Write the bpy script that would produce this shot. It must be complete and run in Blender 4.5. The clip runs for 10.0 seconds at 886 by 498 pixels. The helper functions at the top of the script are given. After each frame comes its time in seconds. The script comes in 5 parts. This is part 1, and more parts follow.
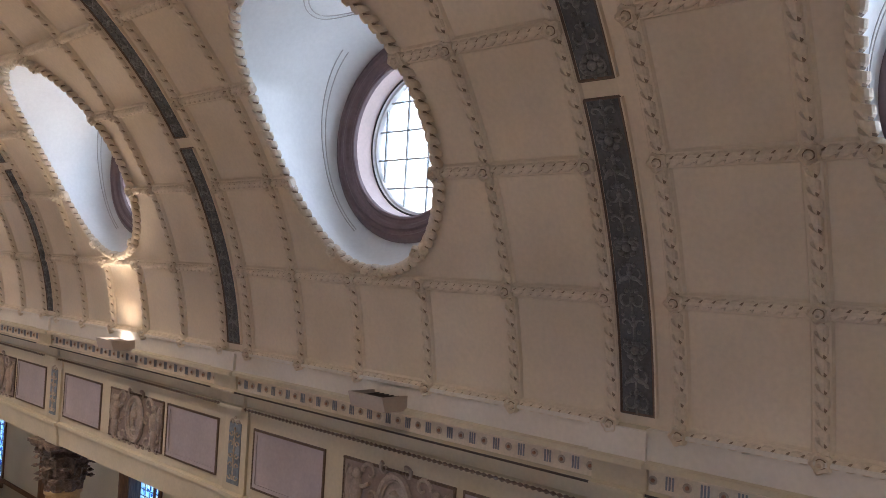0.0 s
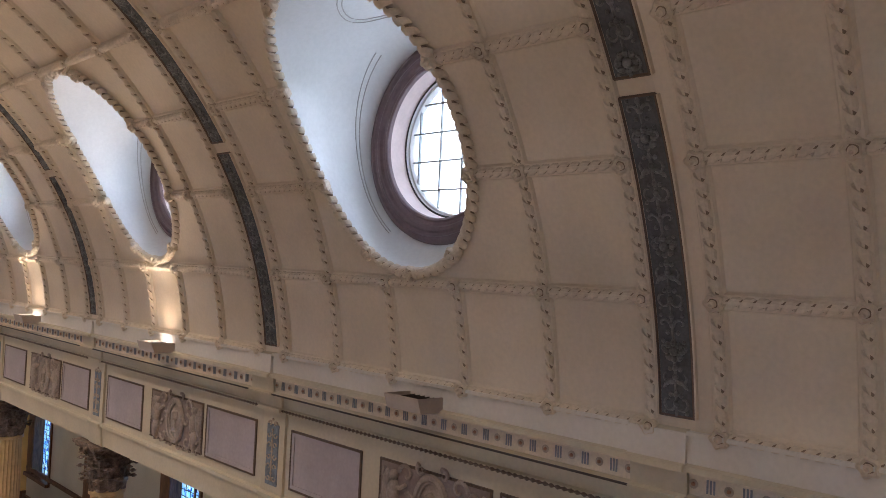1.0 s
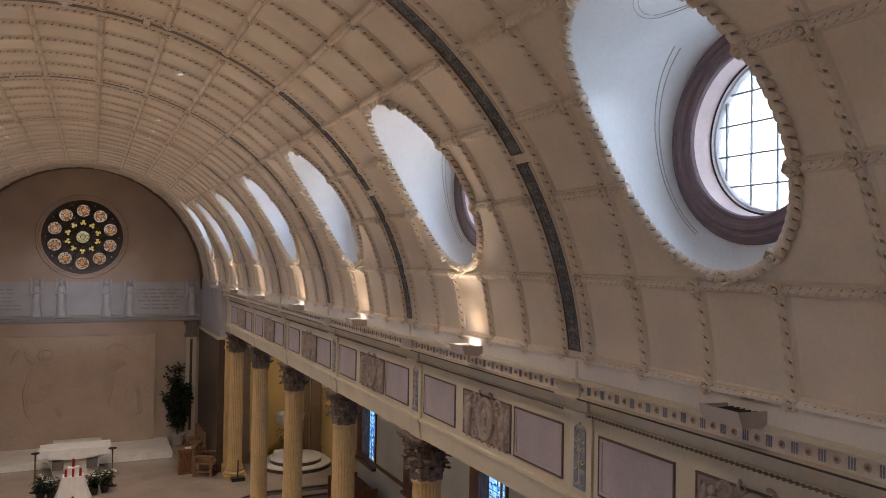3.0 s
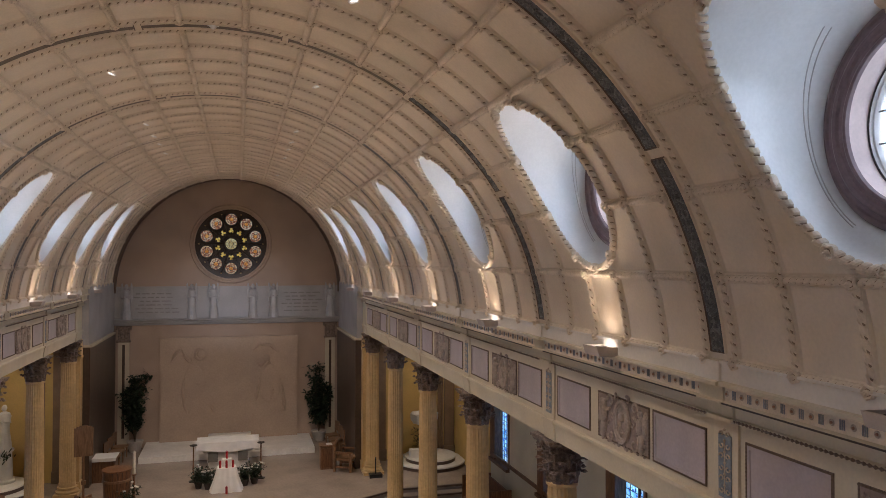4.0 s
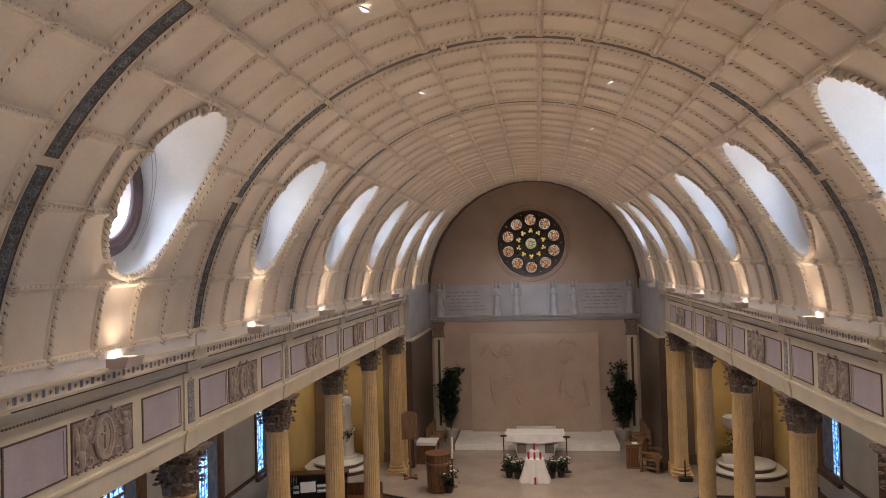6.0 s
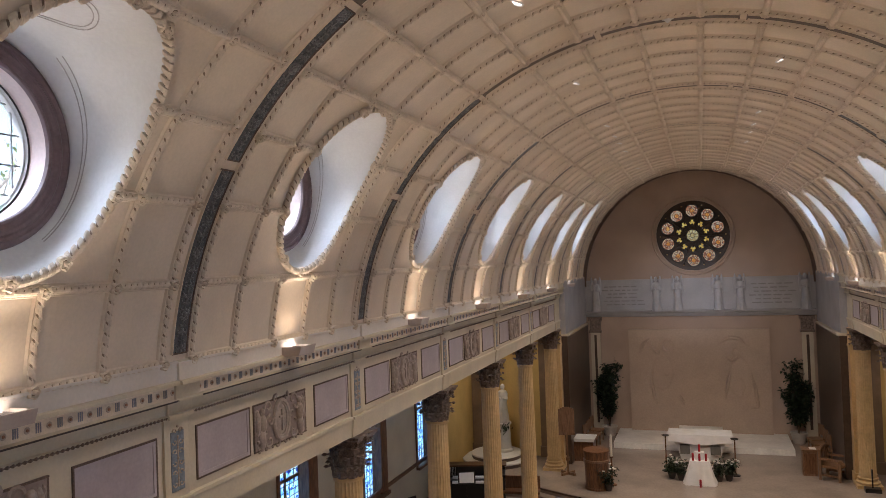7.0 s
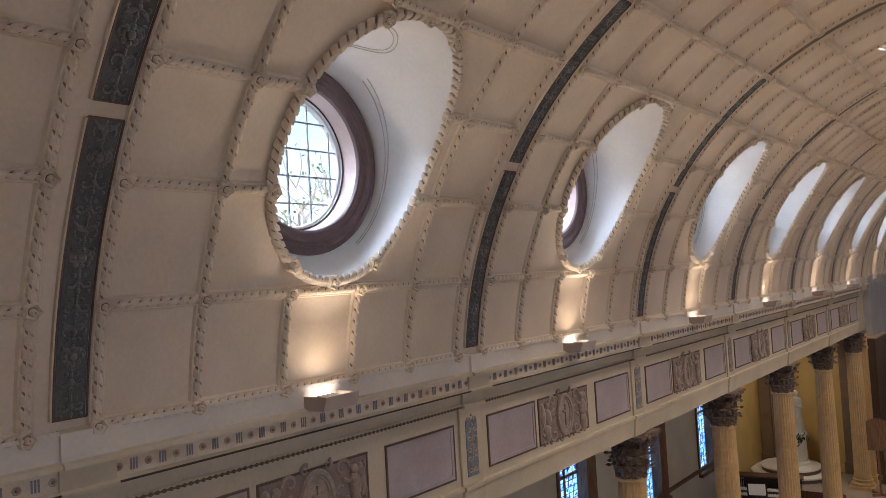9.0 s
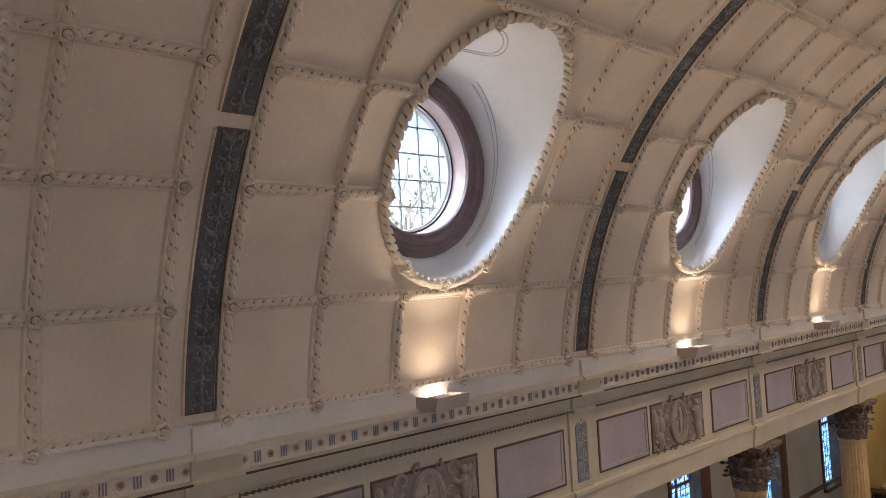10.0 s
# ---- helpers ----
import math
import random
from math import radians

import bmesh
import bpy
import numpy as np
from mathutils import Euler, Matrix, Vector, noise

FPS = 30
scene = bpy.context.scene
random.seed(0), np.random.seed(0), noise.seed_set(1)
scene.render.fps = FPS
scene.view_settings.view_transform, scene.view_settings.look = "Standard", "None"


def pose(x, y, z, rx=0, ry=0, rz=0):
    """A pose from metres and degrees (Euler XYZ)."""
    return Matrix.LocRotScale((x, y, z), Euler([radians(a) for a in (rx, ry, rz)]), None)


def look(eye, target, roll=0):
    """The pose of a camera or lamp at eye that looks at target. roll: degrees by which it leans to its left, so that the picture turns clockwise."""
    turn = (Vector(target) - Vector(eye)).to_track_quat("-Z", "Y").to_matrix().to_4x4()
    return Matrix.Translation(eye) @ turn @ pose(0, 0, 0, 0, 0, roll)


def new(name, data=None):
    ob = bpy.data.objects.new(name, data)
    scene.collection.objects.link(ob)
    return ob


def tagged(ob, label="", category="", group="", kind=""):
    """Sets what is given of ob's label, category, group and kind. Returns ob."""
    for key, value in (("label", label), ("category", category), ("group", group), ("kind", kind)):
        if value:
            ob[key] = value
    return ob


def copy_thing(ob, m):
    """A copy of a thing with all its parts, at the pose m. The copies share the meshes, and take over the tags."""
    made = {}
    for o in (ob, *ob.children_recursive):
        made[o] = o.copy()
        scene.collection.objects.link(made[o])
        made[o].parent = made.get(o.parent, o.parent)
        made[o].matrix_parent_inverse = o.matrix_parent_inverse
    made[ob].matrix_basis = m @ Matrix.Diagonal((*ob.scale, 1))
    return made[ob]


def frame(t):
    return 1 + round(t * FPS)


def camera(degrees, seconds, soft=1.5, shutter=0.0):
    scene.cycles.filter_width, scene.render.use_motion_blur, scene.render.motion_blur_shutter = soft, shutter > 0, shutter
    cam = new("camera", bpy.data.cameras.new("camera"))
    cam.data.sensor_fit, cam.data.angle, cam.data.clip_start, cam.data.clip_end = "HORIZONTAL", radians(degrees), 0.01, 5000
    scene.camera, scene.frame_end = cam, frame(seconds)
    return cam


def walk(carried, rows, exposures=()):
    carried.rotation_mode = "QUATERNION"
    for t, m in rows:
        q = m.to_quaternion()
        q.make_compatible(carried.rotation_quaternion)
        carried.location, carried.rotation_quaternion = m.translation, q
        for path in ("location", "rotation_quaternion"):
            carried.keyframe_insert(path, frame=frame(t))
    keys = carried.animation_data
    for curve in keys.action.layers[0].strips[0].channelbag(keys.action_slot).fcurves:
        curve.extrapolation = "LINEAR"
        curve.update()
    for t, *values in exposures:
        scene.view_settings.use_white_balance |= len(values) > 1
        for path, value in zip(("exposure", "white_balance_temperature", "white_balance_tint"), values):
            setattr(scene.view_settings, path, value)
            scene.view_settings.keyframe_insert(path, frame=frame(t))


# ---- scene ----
cam = camera(61.85, 10.0, 0.85)
ROWS = [
    (0, (0.431, -1.765, 7.716), (1.9618, -0.4794, 7.7730), 3.00),
    (0.5, (0.443, -1.763, 7.710), (1.9652, -0.4668, 7.7692), 2.84),
    (1, (0.438, -1.758, 7.710), (1.9075, -0.4024, 7.7685), 2.59),
    (1.5, (0.411, -1.746, 7.728), (1.7613, -0.2715, 7.7768), 2.23),
    (2, (0.392, -1.717, 7.741), (1.5976, -0.1212, 7.7839), 1.83),
    (2.5, (0.370, -1.681, 7.752), (1.3931, 0.0374, 7.7893), 1.38),
    (4, (0.337, -1.659, 7.740), (0.8674, 0.2692, 7.7767), 0.08),
    (4.5, (0.315, -1.648, 7.745), (0.6437, 0.3248, 7.7804), -0.42),
    (5, (0.295, -1.658, 7.755), (0.4355, 0.3364, 7.7932), -0.96),
    (5.5, (0.290, -1.694, 7.753), (0.2364, 0.3046, 7.7921), -1.17),
    (7, (0.270, -1.775, 7.709), (-0.3863, 0.1133, 7.7489), -2.07),
    (7.5, (0.254, -1.798, 7.713), (-0.5894, 0.0152, 7.7559), -1.99),
    (8, (0.237, -1.815, 7.683), (-0.7644, -0.0844, 7.7353), -2.71),
    (8.5, (0.213, -1.851, 7.666), (-0.9404, -0.2186, 7.7315), -3.02),
    (9, (0.155, -1.904, 7.664), (-1.1138, -0.3601, 7.7398), -3.29),
    (9.5, (0.137, -1.943, 7.664), (-1.2514, -0.5059, 7.7522), -3.36),
    (10, (0.120, -1.948, 7.680), (-1.3502, -0.5953, 7.7737), -3.04),
]
walk(cam, [(t, look(e, g, r)) for t, e, g, r in ROWS], [(0, 2.78, 6150, 15.5), (1.5, 2.71, 6150, 15.5), (2.5, 2.59, 6150, 15.5), (4, 2.51, 6150, 15.5), (5, 2.81, 6150, 15.5), (5.5, 2.86, 6150, 15.5), (7, 2.63, 6150, 15.5), (8.5, 2.53, 6150, 15.5), (10, 2.66, 6150, 15.5)])

# ---- sky and sun ----
world = bpy.data.worlds.new("sky")
scene.world = world
world.use_nodes = True
wn = world.node_tree.nodes
sky = wn.new("ShaderNodeTexSky")
sky.sky_type = "NISHITA"
sky.sun_disc = False
sky.sun_elevation, sky.sun_rotation = radians(35), radians(200)
world.node_tree.links.new(sky.outputs[0], wn["Background"].inputs[0])
wn["Background"].inputs[1].default_value = 0.09
sun = new("sun", bpy.data.lights.new("sun", "SUN"))
sun.data.energy, sun.data.angle, sun.data.color = 1.0, radians(12), (1.0, 0.96, 0.9)
sun.matrix_world = look((0, -20, 25), (0, 0, 8))

UPLIGHT_W, DOWNLIGHT_W, WINDOW_W, AISLE_W = 1.4, 102.0, 3.0, 9.0
FLOOD_W = 11.5

# ---- sizes ----
A, BV, Z0 = 4.52, 4.23, 6.5          # half width, rise and springing of the vault
BAY = 4.0
FLOOR, CHOIR = 0.0, 0.30
END = 30.20                          # the wall behind the altar
ROW = (5.0, 15.3, 25.9, 36.2, 46.2, 56.0, 66.0, 75.5, 85.0)      # long ropes, degrees round the vault
CROSS = (0.260, 0.958, 1.704, 2.423, 3.125, 3.846)                    # cross ropes within a bay
OVAL_Y, OVAL_T, OVAL_HY, OVAL_HT = 2.11, 31.0, 0.80, 14.7
WIN_Y, WIN_Z, WIN_X = 2.15, 8.73, 4.62


# ---- materials ----
def tinted(name, colour, rough=0.7, grain=60.0, vary=0.12, bump=0.15, metal=0.0, stain=3.0, stain_dark=0.82, spec=0.4, coat=0.0):
    m = bpy.data.materials.new(name)
    m.use_nodes = True
    n, l = m.node_tree.nodes, m.node_tree.links
    b = n["Principled BSDF"]
    co = n.new("ShaderNodeTexCoord")
    fine, wide = n.new("ShaderNodeTexNoise"), n.new("ShaderNodeTexNoise")
    fine.inputs["Scale"].default_value, fine.inputs["Detail"].default_value = grain, 4
    wide.inputs["Scale"].default_value, wide.inputs["Detail"].default_value = stain, 5
    for t in (fine, wide):
        l.new(co.outputs["Object"], t.inputs["Vector"])
    ramp = n.new("ShaderNodeMapRange")
    ramp.inputs["From Min"].default_value, ramp.inputs["From Max"].default_value = 0.3, 0.7
    ramp.inputs["To Min"].default_value, ramp.inputs["To Max"].default_value = stain_dark, 1.04
    l.new(wide.outputs[0], ramp.inputs[0])
    r2 = n.new("ShaderNodeMapRange")
    r2.inputs["From Min"].default_value, r2.inputs["From Max"].default_value = 0.3, 0.7
    r2.inputs["To Min"].default_value, r2.inputs["To Max"].default_value = 1 - vary, 1 + vary * 0.5
    l.new(fine.outputs[0], r2.inputs[0])
    mul = n.new("ShaderNodeMath")
    mul.operation = "MULTIPLY"
    l.new(ramp.outputs[0], mul.inputs[0])
    l.new(r2.outputs[0], mul.inputs[1])
    mix = n.new("ShaderNodeVectorMath")
    mix.operation = "SCALE"
    mix.inputs[0].default_value = colour
    l.new(mul.outputs[0], mix.inputs["Scale"])
    l.new(mix.outputs[0], b.inputs["Base Color"])
    b.inputs["Roughness"].default_value, b.inputs["Metallic"].default_value = rough, metal
    b.inputs["Specular IOR Level"].default_value = spec
    b.inputs["Coat Weight"].default_value = coat
    if bump:
        bp = n.new("ShaderNodeBump")
        bp.inputs["Strength"].default_value, bp.inputs["Distance"].default_value = bump, 0.01
        l.new(fine.outputs[0], bp.inputs["Height"])
        l.new(bp.outputs[0], b.inputs["Normal"])
    return m


def glowing(name, colour, strength):
    m = bpy.data.materials.new(name)
    m.use_nodes = True
    b = m.node_tree.nodes["Principled BSDF"]
    b.inputs["Base Color"].default_value = (*colour, 1)
    b.inputs["Emission Color"].default_value = (*colour, 1)
    b.inputs["Emission Strength"].default_value = strength
    return m


def wooden(name, dark, light, scale=6.0, rough=0.45):
    m = tinted(name, light, rough, 40, 0.1, 0.1)
    n, l = m.node_tree.nodes, m.node_tree.links
    co = n.new("ShaderNodeTexCoord")
    mp = n.new("ShaderNodeMapping")
    mp.inputs["Scale"].default_value = (scale * 3, scale * 3, scale * 0.35)
    l.new(co.outputs["Object"], mp.inputs[0])
    w = n.new("ShaderNodeTexNoise")
    w.inputs["Scale"].default_value, w.inputs["Detail"].default_value, w.inputs["Distortion"].default_value = 1.6, 6, 1.2
    l.new(mp.outputs[0], w.inputs["Vector"])
    cr = n.new("ShaderNodeValToRGB")
    cr.color_ramp.elements[0].position, cr.color_ramp.elements[1].position = 0.35, 0.68
    cr.color_ramp.elements[0].color, cr.color_ramp.elements[1].color = (*dark, 1), (*light, 1)
    l.new(w.outputs[0], cr.inputs[0])
    l.new(cr.outputs[0], n["Principled BSDF"].inputs["Base Color"])
    return m


M_PLASTER = tinted("cream_plaster", (0.76, 0.645, 0.51), 0.75, 35, 0.05, 0.06, stain=1.3, stain_dark=0.86)
M_ROPE = tinted("moulded_plaster", (0.76, 0.65, 0.52), 0.7, 50, 0.1, 0.12, stain=4, stain_dark=0.85)
# Brown that paints shade and dirt into rope notches and boss hearts.
M_RECESS_SHADE = tinted("recess_shade_and_dirt", (0.31, 0.235, 0.17), 0.7, 50, 0.15, 0.1)
M_WHITE = tinted("white_plaster", (0.77, 0.765, 0.76), 0.75, 30, 0.04, 0.05, stain=1.5, stain_dark=0.93)
M_OFFWHITE = tinted("off_white_plaster", (0.74, 0.685, 0.62), 0.75, 30, 0.05, 0.05, stain=1.8, stain_dark=0.88)
M_GROOVE = tinted("grey_groove", (0.55, 0.52, 0.50), 0.8, 40, 0.05, 0.0)
M_BAND = tinted("band_slate", (0.135, 0.14, 0.148), 0.6, 60, 0.2, 0.2, stain=12, stain_dark=0.75)
M_SILVER = tinted("band_relief", (0.27, 0.275, 0.275), 0.32, 70, 0.3, 0.3, metal=0.2, stain=14, stain_dark=0.6)
M_BROWN = tinted("brown_moulding", (0.17, 0.115, 0.09), 0.5, 60, 0.2, 0.1)
M_UMBER = tinted("umber_band", (0.16, 0.12, 0.09), 0.5, 60, 0.2, 0.1)
M_MAUVE = tinted("mauve_moulding", (0.22, 0.15, 0.155), 0.5, 40, 0.1, 0.08, stain=5)
M_BLUSH = tinted("blush_reveal", (0.74, 0.58, 0.54), 0.55, 40, 0.06, 0.05)
M_SASH = tinted("grey_sash", (0.40, 0.43, 0.44), 0.5, 40, 0.1, 0.05)
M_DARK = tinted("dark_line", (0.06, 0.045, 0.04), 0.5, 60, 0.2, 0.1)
M_CREAM = tinted("cream_stone", (0.60, 0.525, 0.395), 0.6, 30, 0.06, 0.06, stain=1.6, stain_dark=0.88)
M_PANEL = tinted("mauve_panel", (0.44, 0.385, 0.405), 0.55, 30, 0.08, 0.06, stain=2.5, stain_dark=0.88)
M_RELIEF = tinted("relief_stone", (0.44, 0.36, 0.31), 0.6, 50, 0.2, 0.2, stain=9, stain_dark=0.7)
M_BLUE = tinted("blue_field", (0.24, 0.28, 0.33), 0.6, 60, 0.2, 0.1, stain=14, stain_dark=0.7)
M_COLUMN = tinted("ochre_marble", (0.66, 0.46, 0.225), 0.4, 14, 0.12, 0.03, stain=2.2, stain_dark=0.82)
M_CAPITAL = tinted("bronzed_capital", (0.30, 0.22, 0.175), 0.5, 60, 0.4, 0.5, stain=18, stain_dark=0.3)
M_GLASS = bpy.data.materials.new("clear_glass")
M_GLASS.use_nodes = True
gb = M_GLASS.node_tree.nodes["Principled BSDF"]
gb.inputs["Transmission Weight"].default_value, gb.inputs["Roughness"].default_value, gb.inputs["IOR"].default_value = 1.0, 0.02, 1.1


# ---- mesh helpers ----
class Pile:
    """Vertices and faces that grow into one mesh."""

    def __init__(self):
        self.v, self.f, self.n, self.second = [], [], 0, []

    def add(self, verts, faces):
        v = np.asarray(verts, float).reshape(-1, 3)
        self.v.append(v)
        self.f += [tuple(int(i) + self.n for i in q) for q in faces]
        self.n += len(v)
        return self

    def sheet(self, grid, wrap=False, wrap_u=False):
        """A grid (rows, columns, 3) of points as quads."""
        g = np.asarray(grid, float)
        r, c = g.shape[:2]
        i, j = np.meshgrid(np.arange(r if wrap_u else r - 1), np.arange(c if wrap else c - 1), indexing="ij")
        i2, j2 = (i + 1) % r, (j + 1) % c
        q = np.stack([i * c + j, i * c + j2, i2 * c + j2, i2 * c + j], -1).reshape(-1, 4)
        return self.add(g.reshape(-1, 3), q.tolist())

    def box(self, x0, x1, y0, y1, z0, z1):
        v = [(x, y, z) for x in (x0, x1) for y in (y0, y1) for z in (z0, z1)]
        return self.add(v, [(0, 1, 3, 2), (4, 6, 7, 5), (0, 4, 5, 1), (2, 3, 7, 6), (0, 2, 6, 4), (1, 5, 7, 3)])

    def lathe(self, profile, n=32, axis="z", at=(0, 0, 0), flute=None):
        """A profile of (radius, height) turned round an axis."""
        a = np.linspace(0, 2 * math.pi, n, endpoint=False)
        p = np.asarray(profile, float)
        rad = p[:, 0][:, None] * np.ones(n) if flute is None else flute(p, a)
        u, v, h = rad * np.cos(a), rad * np.sin(a), p[:, 1][:, None] * np.ones(n)
        g = np.stack({"z": (u, v, h), "x": (h, u, v), "y": (v, h, u)}[axis], -1) + np.array(at)
        return self.sheet(g, wrap=True)

    def tube(self, path, r, m=6, closed=False, normal=None):
        """A round rod along a path; r may vary along it."""
        p = np.asarray(path, float)
        t = np.roll(p, -1, 0) - np.roll(p, 1, 0) if closed else np.gradient(p, axis=0)
        t /= np.linalg.norm(t, axis=1)[:, None] + 1e-9
        up = np.array(normal if normal is not None else (0.13, 0.27, 0.95), float)
        b = np.cross(t, up)
        b /= np.linalg.norm(b, axis=1)[:, None] + 1e-9
        nn = np.cross(b, t)
        a = np.linspace(0, 2 * math.pi, m, endpoint=False)
        rr = (np.ones(len(p)) * r)[:, None, None]
        g = p[:, None] + rr * (np.cos(a)[None, :, None] * b[:, None] + np.sin(a)[None, :, None] * nn[:, None])
        self.sheet(g, wrap=True, wrap_u=closed)
        if not closed:
            base = self.n - len(p) * m
            self.f += [tuple(base + i for i in range(m)), tuple(base + (len(p) - 1) * m + i for i in reversed(range(m)))]
        return self

    def ball(self, c, r, n=10, squash=(1, 1, 1)):
        a = np.linspace(0, math.pi, n // 2 + 2)
        b = np.linspace(0, 2 * math.pi, n, endpoint=False)
        g = np.stack([np.sin(a)[:, None] * np.cos(b), np.sin(a)[:, None] * np.sin(b), np.cos(a)[:, None] * np.ones(n)], -1)
        return self.sheet(g * r * np.array(squash) + np.array(c), wrap=True)

    def mesh(self, name, material, smooth=True):
        me = bpy.data.meshes.new(name)
        me.from_pydata(np.concatenate(self.v).tolist(), [], self.f)
        me.materials.append(material)
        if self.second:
            me.materials.append(M_RECESS_SHADE)
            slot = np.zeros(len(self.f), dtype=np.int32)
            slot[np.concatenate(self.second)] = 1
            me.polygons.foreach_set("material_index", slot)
        if smooth:
            me.shade_smooth()
            me.set_sharp_from_angle(angle=radians(38))
        return me


def put(name, data, parent=None, m=None, label=""):
    """One object on a mesh, under its parent."""
    if isinstance(data, tuple):
        data = data[0].mesh(name, *data[1:])
    ob = new(name, data)
    ob.parent = parent
    if m is not None:
        ob.matrix_basis = m
    if label:
        ob["label"] = label
    return ob


def thing(name, label, category, group="", kind="", m=None):
    ob = new(name)
    ob.empty_display_size = 0.2
    if m is not None:
        ob.matrix_basis = m
    return tagged(ob, label, category, group, kind)


# ---- the vault ----
def vault(y, deg, off=0.0):
    """A place on the vault: along the nave, degrees round from the east springing, metres inwards."""
    y, t, off = np.broadcast_arrays(np.asarray(y, float), np.radians(np.asarray(deg, float)), np.asarray(off, float))
    nx, nz = np.cos(t) / A, np.sin(t) / BV
    s = np.sqrt(nx * nx + nz * nz)
    return np.stack([A * np.cos(t) - off * nx / s, y, Z0 + BV * np.sin(t) - off * nz / s], -1)


def oval(phi, grow=1.0):
    """The outline of the opening for a window, in (y, degrees)."""
    c, s = np.cos(phi), np.sin(phi)
    e = 2 / 2.15
    return (OVAL_Y + grow * OVAL_HY * np.sign(c) * np.abs(c) ** e, OVAL_T + grow * OVAL_HT * np.sign(s) * np.abs(s) ** e)


def shell_bay():
    p = Pile()
    lo, hi, y0, y1 = ROW[1], 46.6, CROSS[1], CROSS[4]
    ys = np.array(sorted({0.0, 0.16, 4.0, *CROSS, 0.6, 1.4, 2.1, 2.8, 3.5}))

    def patch(ya, yb, ta, tb, flip=False):
        yy = np.linspace(ya, yb, max(2, int((yb - ya) / 0.35) + 2))
        tt = np.linspace(ta, tb, max(2, int((tb - ta) / 2.0) + 2))
        p.sheet(vault(yy[None, :], tt[:, None]))
    patch(0, 4, 0, lo)
    patch(0, 4, hi, 180 - hi)
    patch(0, 4, 180 - lo, 180)
    n, rings = 96, 8
    phi = np.linspace(0, 2 * math.pi, n, endpoint=False)
    oy, ot = oval(phi)
    dy, dt = oy - OVAL_Y, ot - OVAL_T
    ky = np.where(dy > 0, (y1 - OVAL_Y) / np.maximum(dy, 1e-6), (y0 - OVAL_Y) / np.minimum(dy, -1e-6))
    kt = np.where(dt > 0, (hi - OVAL_T) / np.maximum(dt, 1e-6), (lo - OVAL_T) / np.minimum(dt, -1e-6))
    k = np.minimum(np.abs(ky), np.abs(kt))
    for west in (False, True):
        def turn(t):
            return 180 - t if west else t
        for ya, yb in ((0, y0), (y1, 4)):
            yy, tt = np.linspace(ya, yb, 4), np.linspace(lo, hi, 18)
            p.sheet(vault(yy[None, :], turn(tt)[:, None]))
        s = np.linspace(0, 1, rings)[:, None]
        f = 1 + (k - 1)[None, :] * s
        p.sheet(vault(OVAL_Y + dy * f, turn(OVAL_T + dt * f)), wrap=True)
    return p


def rope(p, path, normal, r=0.031, pitch=0.07, m=9):
    """A half-round twisted rope moulding along a path: a smooth rod with sharp one-sided notches that wind round it."""
    path, normal = np.asarray(path, float), np.asarray(normal, float)
    d = np.r_[0, np.cumsum(np.linalg.norm(np.diff(path, axis=0), axis=1))]
    count = max(2, round(d[-1] / pitch))
    step = d[-1] / count
    cut = np.array((0.0, 0.07, 0.24, 0.45, 0.75, 0.985))
    u = np.r_[np.tile(cut, count), 0.0]
    along = np.r_[(np.arange(count)[:, None] + cut).ravel(), count] * step
    a = np.linspace(-0.2, math.pi + 0.2, m)
    lean = np.clip(along[:, None] + 0.26 * (a - math.pi / 2) * step, 0, d[-1])
    at = np.stack([np.interp(lean, d, path[:, i]) for i in range(3)], -1)
    nn = np.stack([np.interp(lean, d, normal[:, i]) for i in range(3)], -1)
    t = np.gradient(path, axis=0)
    t = np.stack([np.interp(lean, d, t[:, i]) for i in range(3)], -1)
    t /= np.linalg.norm(t, axis=-1)[..., None] + 1e-9
    side = np.cross(t, nn)
    notch = np.clip(1 - u / 0.50, 0, 1)[:, None] ** 1.2
    deep = 0.30 + 0.55 * np.abs(np.cos(a))[None, :] ** 1.4
    rad = r * (1.10 - deep * notch)[..., None]
    first = len(p.f)
    p.sheet(at + rad * (np.cos(a)[None, :, None] * side + np.sin(a)[None, :, None] * nn * 1.15))
    # notch faces painted brown to carry their shade and dirt
    shaded = (u[:-1, None] < 0.2) & (np.abs(np.cos(0.5 * (a[1:] + a[:-1])))[None, :] > 0.3)
    p.second.append(first + np.flatnonzero(shaded.ravel()))


def on_vault(p, y, deg, r=0.031, pitch=0.07, lift=0.014):
    """A rope between two places of the vault, given as arrays of y and degrees."""
    y, deg = np.asarray(y, float), np.asarray(deg, float)
    k, u = np.linspace(0, 1, 240), np.linspace(0, 1, len(y))
    yy, tt = np.interp(k, u, y), np.interp(k, u, deg)
    rope(p, vault(yy, tt, lift), vault(yy, tt, 1.0) - vault(yy, tt), r, pitch)


